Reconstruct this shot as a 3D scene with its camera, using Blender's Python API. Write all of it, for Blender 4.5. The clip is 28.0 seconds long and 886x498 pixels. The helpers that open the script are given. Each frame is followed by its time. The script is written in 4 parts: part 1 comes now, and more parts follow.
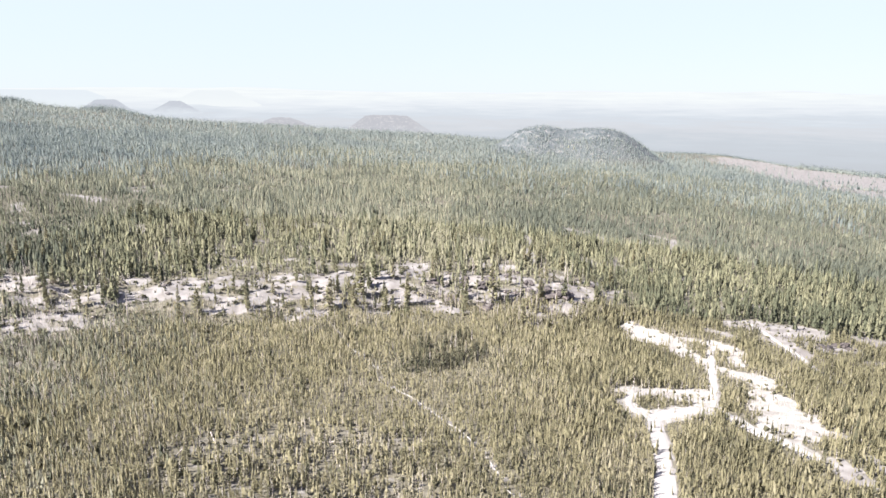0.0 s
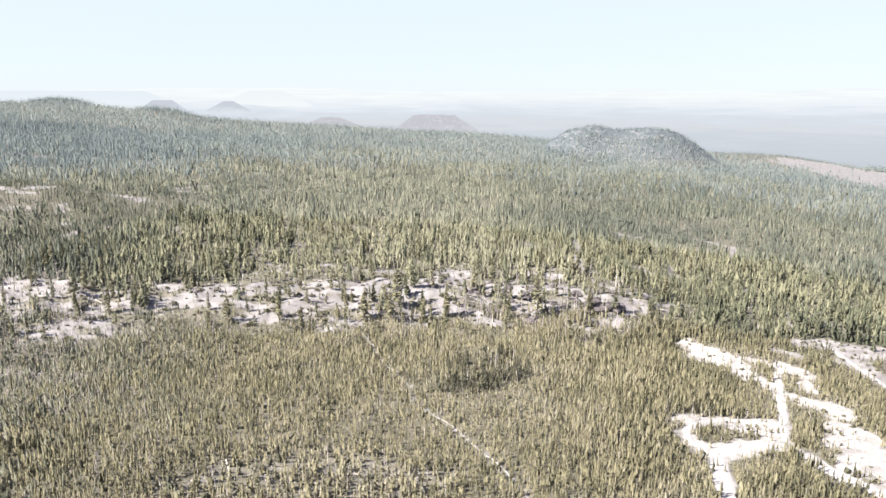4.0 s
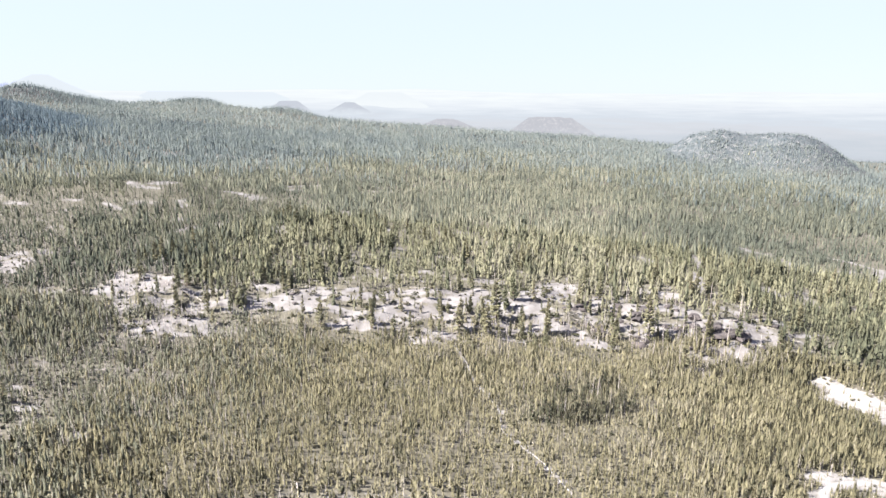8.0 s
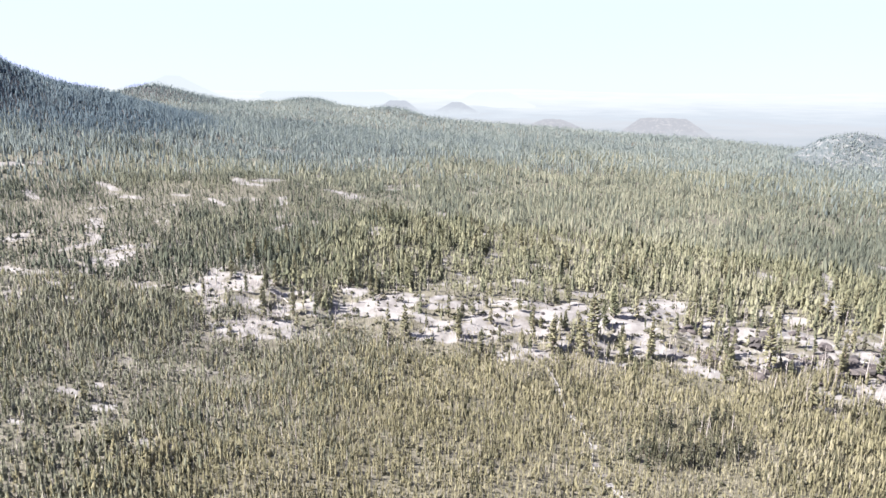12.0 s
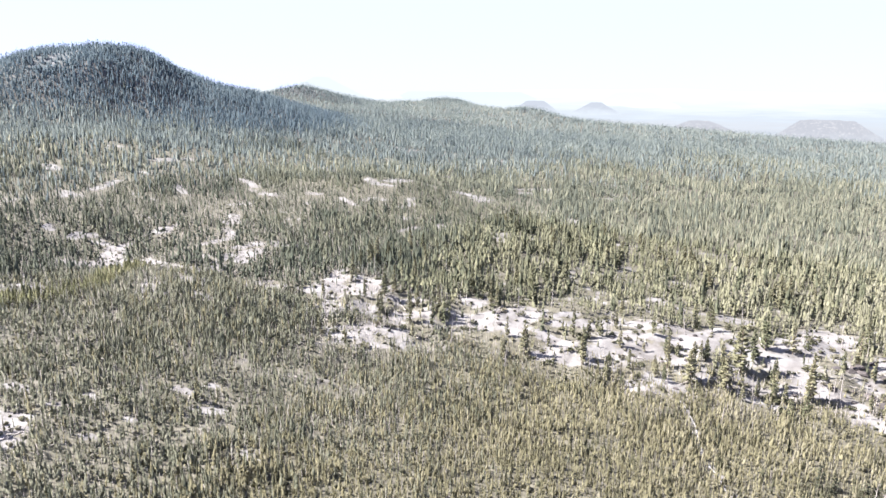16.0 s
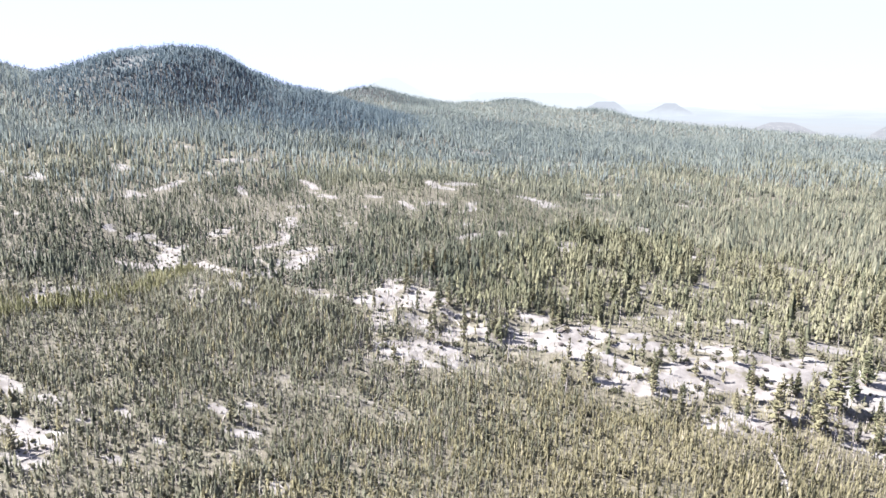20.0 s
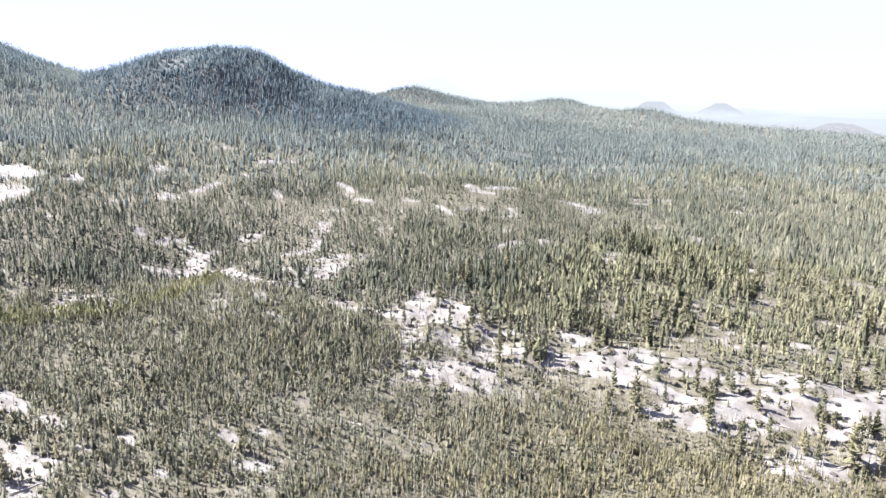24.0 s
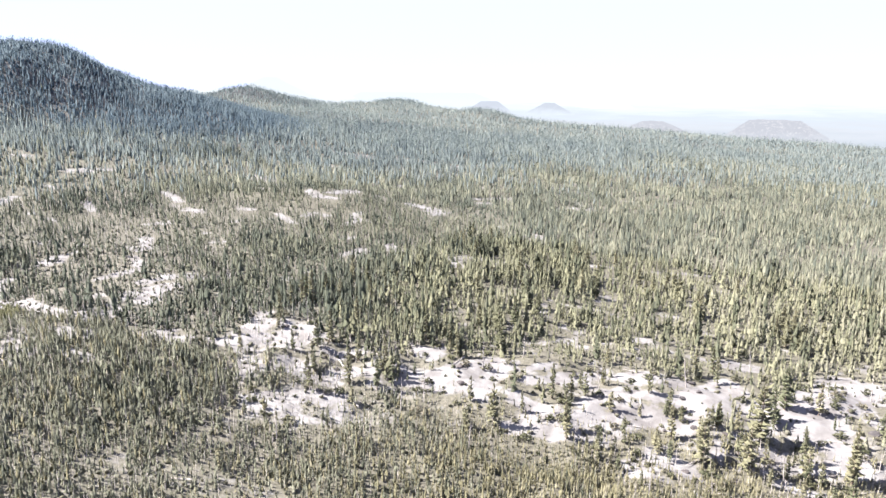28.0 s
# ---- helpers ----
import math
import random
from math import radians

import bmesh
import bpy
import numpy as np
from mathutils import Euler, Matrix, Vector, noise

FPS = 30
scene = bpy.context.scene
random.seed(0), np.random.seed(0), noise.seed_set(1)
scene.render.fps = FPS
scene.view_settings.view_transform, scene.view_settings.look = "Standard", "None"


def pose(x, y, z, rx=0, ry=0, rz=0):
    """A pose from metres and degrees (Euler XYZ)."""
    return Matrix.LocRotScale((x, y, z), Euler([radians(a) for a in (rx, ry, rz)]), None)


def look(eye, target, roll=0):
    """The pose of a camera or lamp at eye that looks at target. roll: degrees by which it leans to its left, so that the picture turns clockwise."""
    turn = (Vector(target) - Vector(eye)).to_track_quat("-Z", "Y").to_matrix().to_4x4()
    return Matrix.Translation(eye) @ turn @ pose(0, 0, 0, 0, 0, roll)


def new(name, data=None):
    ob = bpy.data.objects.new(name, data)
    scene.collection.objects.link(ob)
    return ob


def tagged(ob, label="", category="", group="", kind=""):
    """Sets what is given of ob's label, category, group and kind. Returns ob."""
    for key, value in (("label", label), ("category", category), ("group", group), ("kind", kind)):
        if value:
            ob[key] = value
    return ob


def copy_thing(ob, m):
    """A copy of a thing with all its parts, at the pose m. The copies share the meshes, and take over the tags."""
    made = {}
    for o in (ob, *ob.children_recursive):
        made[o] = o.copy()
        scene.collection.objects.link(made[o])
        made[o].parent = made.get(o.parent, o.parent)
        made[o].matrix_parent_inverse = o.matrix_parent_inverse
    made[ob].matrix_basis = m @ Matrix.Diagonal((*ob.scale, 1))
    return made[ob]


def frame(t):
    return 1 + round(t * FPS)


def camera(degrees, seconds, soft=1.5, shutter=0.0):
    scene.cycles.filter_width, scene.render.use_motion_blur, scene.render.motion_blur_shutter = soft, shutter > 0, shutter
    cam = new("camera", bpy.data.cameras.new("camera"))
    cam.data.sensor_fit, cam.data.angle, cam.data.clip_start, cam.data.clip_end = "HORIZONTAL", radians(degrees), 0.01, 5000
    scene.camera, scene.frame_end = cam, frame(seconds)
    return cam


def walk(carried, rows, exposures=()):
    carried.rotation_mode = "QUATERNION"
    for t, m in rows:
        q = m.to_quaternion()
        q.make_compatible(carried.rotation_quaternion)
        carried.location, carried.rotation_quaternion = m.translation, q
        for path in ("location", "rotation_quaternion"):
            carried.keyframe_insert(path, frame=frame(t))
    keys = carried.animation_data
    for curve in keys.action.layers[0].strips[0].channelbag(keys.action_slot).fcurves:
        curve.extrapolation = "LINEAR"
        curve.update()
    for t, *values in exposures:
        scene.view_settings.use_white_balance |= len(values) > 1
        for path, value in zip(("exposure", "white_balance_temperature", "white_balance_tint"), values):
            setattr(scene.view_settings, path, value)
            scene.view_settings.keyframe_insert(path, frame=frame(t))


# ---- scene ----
cam = camera(66.64, 28.0, soft=1.5)
# seconds, eye x, y, z, yaw, pitch, lean
ROWS = [
    (0.0, 0.00, -0.00, 85.00, -0.00, -12.99, 0.38),
    (0.5, 0.26, 2.12, 84.99, 0.09, -13.03, 0.29),
    (1.0, 0.52, 4.24, 84.96, 0.31, -13.02, 0.29),
    (1.5, 0.77, 6.35, 84.92, 0.41, -13.05, 0.21),
    (2.0, 1.01, 8.42, 84.87, 0.76, -13.07, 0.19),
    (2.5, 1.25, 10.46, 84.81, 1.19, -13.08, 0.16),
    (3.0, 1.52, 12.52, 84.77, 1.85, -13.08, 0.14),
    (3.5, 1.82, 14.59, 84.75, 2.93, -13.07, 0.11),
    (5.5, 2.80, 22.51, 84.60, 7.19, -13.01, 0.22),
    (6.0, 3.02, 24.46, 84.61, 7.97, -13.00, 0.26),
    (6.5, 3.22, 26.45, 84.61, 9.00, -12.97, 0.28),
    (7.0, 3.46, 28.52, 84.57, 10.34, -12.95, 0.28),
    (7.5, 3.61, 30.68, 84.51, 12.01, -12.94, 0.32),
    (8.0, 3.63, 32.87, 84.42, 13.72, -12.93, 0.33),
    (8.5, 3.58, 35.08, 84.31, 15.52, -12.92, 0.34),
    (9.0, 3.49, 37.29, 84.20, 17.16, -12.92, 0.35),
    (9.5, 3.36, 39.48, 84.10, 18.28, -12.94, 0.39),
    (10.0, 3.22, 41.58, 84.02, 19.26, -12.96, 0.42),
    (10.5, 3.07, 43.55, 83.94, 20.12, -12.97, 0.40),
    (11.0, 2.90, 45.46, 83.88, 21.00, -12.98, 0.41),
    (11.5, 2.73, 47.36, 83.82, 21.76, -12.98, 0.40),
    (13.5, 1.32, 54.71, 83.97, 26.43, -13.06, 0.33),
    (14.0, 0.81, 56.60, 83.97, 28.08, -13.09, 0.34),
    (14.5, 0.18, 58.45, 83.97, 29.60, -13.07, 0.27),
    (15.0, -0.53, 60.27, 84.00, 30.00, -13.08, 0.28),
    (15.5, -1.25, 62.12, 84.04, 31.70, -13.06, 0.29),
    (16.0, -1.91, 64.07, 84.11, 34.08, -13.04, 0.28),
    (16.5, -2.62, 66.09, 84.20, 36.07, -13.03, 0.30),
    (17.0, -3.43, 68.06, 84.26, 36.98, -13.01, 0.26),
    (17.5, -4.27, 70.00, 84.26, 37.61, -13.02, 0.27),
    (18.0, -5.15, 71.89, 84.22, 37.61, -13.02, 0.26),
    (18.5, -6.11, 73.69, 84.14, 37.56, -13.02, 0.23),
    (19.0, -7.14, 75.44, 84.07, 37.48, -13.03, 0.20),
    (19.5, -8.21, 77.20, 84.06, 38.43, -13.02, 0.16),
    (20.0, -9.24, 78.99, 84.08, 39.78, -13.00, 0.22),
    (20.5, -10.21, 80.79, 84.12, 40.94, -13.01, 0.22),
    (21.0, -11.26, 82.58, 84.18, 42.15, -13.02, 0.23),
    (21.5, -12.39, 84.35, 84.25, 43.26, -13.03, 0.21),
    (23.5, -16.68, 91.26, 84.42, 43.56, -13.02, 0.15),
    (24.0, -17.81, 92.96, 84.47, 43.49, -13.01, 0.14),
    (24.5, -18.82, 94.61, 84.49, 43.23, -13.00, 0.19),
    (25.0, -19.79, 96.23, 84.51, 41.78, -13.01, 0.15),
    (25.5, -20.74, 97.80, 84.54, 39.19, -13.02, 0.17),
    (26.0, -21.75, 99.30, 84.58, 35.73, -13.02, 0.17),
    (26.5, -22.85, 100.73, 84.62, 33.32, -13.03, 0.21),
    (27.0, -24.01, 102.19, 84.66, 30.67, -13.04, 0.19),
    (27.5, -25.19, 103.78, 84.74, 30.30, -13.02, 0.15),
    (28.0, -26.33, 105.47, 84.85, 30.25, -12.99, 0.21),
]
walk(cam, [(t, pose(x, y, z, 90 + pitch, 0, yaw) @ pose(0, 0, 0, 0, 0, lean)) for t, x, y, z, yaw, pitch, lean in ROWS],
     exposures=[(0.0, 2.75, 6600, 11), (8.0, 2.77, 6540, 11), (17.0, 2.97, 6350, 11), (28.0, 3.00, 6390, 11)])

# ---------------- light ----------------
SUN_AZ, SUN_EL = radians(-114), radians(45)
world = bpy.data.worlds.new("sky")
scene.world = world
world.use_nodes = True
wn = world.node_tree
sky = wn.nodes.new("ShaderNodeTexSky")
sky.sky_type = "NISHITA"
sky.sun_disc = False
sky.sun_elevation, sky.sun_rotation = SUN_EL, SUN_AZ % (2 * math.pi)
sky.air_density, sky.dust_density, sky.altitude, sky.ozone_density = 1.3, 0.3, 1200, 3.0
wn.nodes["Background"].inputs["Strength"].default_value = 0.152
# thin high haze evens out the bright band at the horizon
veil = wn.nodes.new("ShaderNodeMix")
veil.data_type, veil.blend_type = "RGBA", "DARKEN"
veil.inputs[0].default_value, veil.inputs[7].default_value = 0.984, (0.745, 0.855, 1.34, 1)
wn.links.new(sky.outputs[0], veil.inputs[6])
wn.links.new(veil.outputs[2], wn.nodes["Background"].inputs[0])
sun = new("sun", bpy.data.lights.new("sun", "SUN"))
sun.data.energy, sun.data.angle, sun.data.color = 4.7, radians(0.53), (1.0, 0.965, 0.91)
sun_way = Vector((math.sin(SUN_AZ) * math.cos(SUN_EL), math.cos(SUN_AZ) * math.cos(SUN_EL), math.sin(SUN_EL)))
sun.matrix_world = look(sun_way * 300, (0, 0, 0))


# ---------------- materials ----------------
class Nodes:
    """A small wrapper to write node materials line by line."""

    def __init__(self, name):
        self.mat = bpy.data.materials.new(name)
        self.mat.use_nodes = True
        self.tree = self.mat.node_tree
        self.bsdf = self.tree.nodes["Principled BSDF"]
        self.bsdf.inputs["Specular IOR Level"].default_value = 0.2

    def add(self, kind, **kw):
        n = self.tree.nodes.new(kind)
        for k, v in kw.items():
            if k in n.inputs:
                n.inputs[k].default_value = v
        return n

    def link(self, a, b):
        self.tree.links.new(a, b)

    def noise(self, scale, detail=4.0, rough=0.55, coord=None):
        n = self.add("ShaderNodeTexNoise", Scale=scale, Detail=detail, Roughness=rough)
        if coord is not None:
            self.link(coord, n.inputs["Vector"])
        return n.outputs["Fac"]

    def ramp(self, fac, stops):
        n = self.add("ShaderNodeValToRGB")
        e = n.color_ramp.elements
        while len(e) < len(stops):
            e.new(0.5)
        for el, (p, c) in zip(e, stops):
            el.position, el.color = p, (*c, 1)
        self.link(fac, n.inputs[0])
        return n.outputs[0]

    def mix(self, fac, a, b, mode="MIX"):
        n = self.tree.nodes.new("ShaderNodeMix")
        n.data_type, n.blend_type = "RGBA", mode
        for sock, v in ((n.inputs[0], fac), (n.inputs[6], a), (n.inputs[7], b)):
            if isinstance(v, (int, float)):
                sock.default_value = v
            elif isinstance(v, tuple):
                sock.default_value = (*v, 1)
            else:
                self.link(v, sock)
        return n.outputs[2]

    def math(self, op, a, b, clamp=False):
        n = self.tree.nodes.new("ShaderNodeMath")
        n.operation, n.use_clamp = op, clamp
        for sock, v in ((n.inputs[0], a), (n.inputs[1], b)):
            if isinstance(v, (int, float)):
                sock.default_value = v
            else:
                self.link(v, sock)
        return n.outputs[0]

    def coord(self):
        return self.add("ShaderNodeTexCoord").outputs["Object"]

    def position(self):
        return self.add("ShaderNodeNewGeometry").outputs["Position"]

    def attribute(self, name):
        n = self.tree.nodes.new("ShaderNodeAttribute")
        n.attribute_name = name
        return n.outputs["Fac"]

    def random(self):
        return self.tree.nodes.new("ShaderNodeObjectInfo").outputs["Random"]

    def bump(self, height, strength, distance):
        n = self.add("ShaderNodeBump", Strength=strength, Distance=distance)
        self.link(height, n.inputs["Height"])
        self.link(n.outputs[0], self.bsdf.inputs["Normal"])

    def base(self, colour, rough=0.9):
        if isinstance(colour, tuple):
            self.bsdf.inputs["Base Color"].default_value = (*colour, 1)
        else:
            self.link(colour, self.bsdf.inputs["Base Color"])
        self.bsdf.inputs["Roughness"].default_value = rough
        return self.mat


def ground_material():
    m = Nodes("pumice_ground")
    p = m.position()
    fine, mid, wide = m.noise(1.1, 6, 0.72, p), m.noise(0.16, 5, 0.6, p), m.noise(0.018, 4, 0.5, p)
    litter = m.ramp(fine, [(0.36, (0.034, 0.031, 0.023)), (0.52, (0.074, 0.066, 0.049)), (0.68, (0.122, 0.108, 0.088))])
    litter = m.mix(m.math("MULTIPLY", wide, 0.5), litter, (0.060, 0.058, 0.046))
    pale = m.ramp(mid, [(0.36, (0.078, 0.071, 0.068)), (0.52, (0.117, 0.109, 0.106)), (0.68, (0.148, 0.140, 0.137))])
    pale = m.mix(m.math("MULTIPLY", m.math("GREATER_THAN", fine, 0.60), 0.5), pale, (0.10, 0.086, 0.078))
    edge = m.math("ADD", m.attribute("bare"), m.math("MULTIPLY", m.math("SUBTRACT", m.noise(0.32, 6, 0.7, p), 0.5), 0.9))
    edge = m.math("MULTIPLY", m.math("SUBTRACT", edge, 0.38), 5.0, True)
    washed = m.ramp(mid, [(0.36, (0.118, 0.110, 0.104)), (0.55, (0.172, 0.162, 0.154))])
    pale = m.mix(m.attribute("washed"), pale, m.mix(m.math("MULTIPLY", m.math("GREATER_THAN", fine, 0.56), 0.65), washed, (0.092, 0.083, 0.068)))
    col = m.mix(edge, litter, pale)
    # dark cinder of the hills, its colour also standing for shade under the trees
    rock = m.ramp(m.noise(0.09, 6, 0.7, p), [(0.38, (0.030, 0.031, 0.033)), (0.6, (0.075, 0.071, 0.070))])
    col = m.mix(m.attribute("dark_ground"), col, rock)
    crag = m.ramp(m.noise(0.13, 5, 0.75, p), [(0.42, (0.032, 0.040, 0.044)), (0.56, (0.056, 0.061, 0.064)), (0.67, (0.128, 0.122, 0.123))])
    col = m.mix(m.attribute("crag"), col, crag)
    m.bump(m.math("ADD", fine, m.math("MULTIPLY", mid, 3.0)), 0.6, 0.25)
    return m.base(col, 0.95)


def road_material():
    m = Nodes("packed_pumice_road")
    p = m.position()
    a, b = m.noise(3.0, 5, 0.6, p), m.noise(0.25, 4, 0.5, p)
    col = m.mix(b, m.ramp(a, [(0.36, (0.135, 0.127, 0.124)), (0.64, (0.19, 0.181, 0.175))]), (0.172, 0.163, 0.158))
    m.bump(a, 0.4, 0.06)
    return m.base(col, 0.95)


def needle_material(name, stops, own=False, leaky=0.52, patch=(0.145, 0.143, 0.09)):
    """Pine needles: the colour goes tree by tree, with a finer change within the crown."""
    m = Nodes(name)
    p = m.position()
    fac = m.random() if own else m.attribute("tint")
    fac = m.math("ADD", fac, m.math("MULTIPLY", m.math("SUBTRACT", m.noise(1.7, 5, 0.75, p), 0.5), 0.62), True)
    col = m.ramp(fac, stops)
    patchy = m.noise(0.02, 3, 0.5, p)
    col = m.mix(m.math("MULTIPLY", patchy, 0.45), col, patch)
    m.bump(m.noise(3.2, 3, 0.7, p), 0.9, 0.35)
    m.base(col, 0.85)
    leak = m.tree.nodes.new("ShaderNodeBsdfTranslucent")
    m.link(col, leak.inputs[0])
    blend = m.tree.nodes.new("ShaderNodeMixShader")
    blend.inputs[0].default_value = leaky
    m.link(m.bsdf.outputs[0], blend.inputs[1])
    m.link(leak.outputs[0], blend.inputs[2])
    m.link(blend.outputs[0], m.tree.nodes["Material Output"].inputs[0])
    return m.mat


def bark_material(name, dark, light):
    m = Nodes(name)
    n = m.noise(9.0, 5, 0.7, m.coord())
    m.bump(n, 0.7, 0.03)
    return m.base(m.ramp(n, [(0.3, dark), (0.7, light)]), 0.9)


def rock_material():
    m = Nodes("lava_rock")
    c = m.coord()
    n = m.noise(2.2, 6, 0.7, c)
    col = m.ramp(n, [(0.3, (0.014, 0.013, 0.014)), (0.55, (0.034, 0.030, 0.030)), (0.75, (0.075, 0.067, 0.066))])
    col = m.mix(m.math("MULTIPLY", m.random(), 0.4), col, (0.085, 0.07, 0.066))
    m.bump(n, 0.9, 0.12)
    return m.base(col, 0.9)


def painted_haze_material(name, stops, r0, r1, glow):
    """Far land lost in haze: its tone by distance is painted as glow."""
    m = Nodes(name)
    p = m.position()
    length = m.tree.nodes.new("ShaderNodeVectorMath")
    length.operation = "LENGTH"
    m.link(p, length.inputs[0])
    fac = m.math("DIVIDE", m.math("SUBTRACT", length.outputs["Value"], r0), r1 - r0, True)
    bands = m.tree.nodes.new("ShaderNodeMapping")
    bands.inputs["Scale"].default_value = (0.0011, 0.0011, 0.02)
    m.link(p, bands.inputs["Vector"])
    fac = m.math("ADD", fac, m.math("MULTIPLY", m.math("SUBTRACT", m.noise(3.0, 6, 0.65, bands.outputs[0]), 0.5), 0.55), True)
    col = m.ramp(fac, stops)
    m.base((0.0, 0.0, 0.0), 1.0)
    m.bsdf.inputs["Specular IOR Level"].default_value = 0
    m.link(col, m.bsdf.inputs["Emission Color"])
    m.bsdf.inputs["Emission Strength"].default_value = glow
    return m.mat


GROUND, ROADMAT = ground_material(), road_material()
OLIVE = [(0.0, (0.036, 0.040, 0.026)), (0.3, (0.142, 0.131, 0.078)), (0.65, (0.208, 0.189, 0.117)), (0.88, (0.240, 0.218, 0.152)), (1.0, (0.232, 0.215, 0.175))]
TALL = [(0.0, (0.046, 0.053, 0.035)), (0.35, (0.150, 0.145, 0.092)), (0.75, (0.180, 0.173, 0.114)), (1.0, (0.205, 0.193, 0.144))]
# far and hillside pines: haze painted into the needles as a bluer base colour
HAZE_BLUE = [(0.0, (0.054, 0.073, 0.082)), (0.35, (0.124, 0.146, 0.144)), (1.0, (0.184, 0.198, 0.175))]
HAZE_HILLSIDE = [(0.0, (0.060, 0.090, 0.116)), (0.4, (0.096, 0.130, 0.153)), (1.0, (0.130, 0.156, 0.168))]
# greyer and paler than TALL, a first step of haze in the needle colour
MIXED = [(0.0, (0.060, 0.073, 0.061)), (0.35, (0.150, 0.151, 0.112)), (0.75, (0.222, 0.218, 0.160)), (1.0, (0.258, 0.247, 0.192))]
GREY = [(0.0, (0.048, 0.059, 0.045)), (0.35, (0.101, 0.105, 0.073)), (0.75, (0.157, 0.156, 0.108)), (1.0, (0.204, 0.197, 0.147))]
NEEDLE_YOUNG = needle_material("young_pine_needles", OLIVE, leaky=0.42, patch=(0.138, 0.126, 0.082))
NEEDLE_TALL = needle_material("pine_needles", TALL, leaky=0.34, patch=(0.125, 0.125, 0.08))
NEEDLE_FAR = needle_material("haze_blue_pine_needles", HAZE_BLUE, leaky=0.50, patch=(0.138, 0.157, 0.149))
NEEDLE_MIXED = needle_material("haze_olive_pine_needles", MIXED, leaky=0.47, patch=(0.157, 0.157, 0.118))
NEEDLE_HILL = needle_material("haze_hillside_pine_needles", HAZE_HILLSIDE, leaky=0.66, patch=(0.122, 0.148, 0.160))
NEEDLE_GREY = needle_material("grey_green_pine_needles", GREY, leaky=0.42, patch=(0.122, 0.122, 0.09))
NEEDLE_DULL = needle_material("grey_olive_pine_needles", [(0.0, (0.050, 0.056, 0.042)), (0.35, (0.122, 0.125, 0.088)), (0.75, (0.186, 0.183, 0.136)), (1.0, (0.222, 0.214, 0.172))], leaky=0.42, patch=(0.128, 0.128, 0.092))
NEEDLE_YOUNG_OWN = needle_material("young_pine_needles_single", OLIVE, True)
NEEDLE_TALL_OWN = needle_material("pine_needles_single", [(0.0, (0.09, 0.098, 0.058)), (0.4, (0.145, 0.138, 0.084)), (1.0, (0.222, 0.202, 0.128))], True, 0.42)
NEEDLE_DARK = needle_material("dark_pine_needles", [(0.0, (0.04, 0.044, 0.03)), (0.5, (0.075, 0.076, 0.05)), (1.0, (0.12, 0.115, 0.078))], True, 0.4, (0.09, 0.088, 0.06))
BARK = bark_material("grey_brown_bark", (0.09, 0.065, 0.05), (0.24, 0.19, 0.155))
DEADWOOD = bark_material("weathered_dead_wood", (0.15, 0.13, 0.118), (0.33, 0.30, 0.28))
ROCK = rock_material()


# ---------------- the lie of the land ----------------
def value_noise(x, y, size, seed):
    """Smooth noise from 0 to 1 over the plan, with lumps of that size in metres."""
    u, v = np.asarray(x, float) / size + 1000.0, np.asarray(y, float) / size + 1000.0
    i, j = np.floor(u).astype(np.int64), np.floor(v).astype(np.int64)
    a, b = u - i, v - j
    a, b = a * a * (3 - 2 * a), b * b * (3 - 2 * b)

    def cell(p, q):
        k = (p * 374761393 + q * 668265263 + seed * 1442695041) & 0xFFFFFFFF
        k = ((k ^ (k >> 13)) * 1274126177) & 0xFFFFFFFF
        return ((k ^ (k >> 16)) & 0xFFFF) / 65535.0

    return (cell(i, j) * (1 - a) + cell(i + 1, j) * a) * (1 - b) + (cell(i, j + 1) * (1 - a) + cell(i + 1, j + 1) * a) * b


def softstep(a, b, x):
    s = np.clip((x - a) / (b - a), 0, 1)
    return s * s * (3 - 2 * s)


def scarp_line(x):
    """The y of the foot of the bare scarp for each x."""
    return 282 + 0.27 * np.minimum(x, 0)


# bare stretches: x, y to x, y, and half width in metres
CLEARINGS = [
    (80, 271, 89, 264, 4.4), (83, 262, 94, 254, 6.4), (92, 251, 98, 237, 5.3), (97, 260, 105, 255, 2.7), (109, 254, 114, 246, 4.1), (111, 241, 110, 233, 3.1), (100, 229, 112, 220, 4.7),
    (104, 224, 111, 215, 4.1), (58, 200, 87, 207, 4.2), (56, 190, 58, 181, 3.9), (73, 199, 84, 197, 3.2), (61, 180, 81, 192, 4.6), (105, 205, 109, 197, 4.4), (100, 193, 107, 183, 6.4),
    (97, 180, 104, 172, 5.2), (94, 165, 97, 159, 2.7), (107, 175, 112, 172, 2.5),
]
EASTERN = [
    (101, 156, 100, 147, 2.7), (112, 158, 112, 153, 3.5), (102, 151, 103, 147, 3.3), (135, 272, 156, 268, 7.9), (134, 259, 139, 244, 4.8), (125, 275, 138, 279, 3.9), (111, 267, 118, 262, 2),
    (173, 265, 183, 262, 6.3), (151, 250, 163, 252, 3.9), (160, 239, 166, 239, 2.3),
]
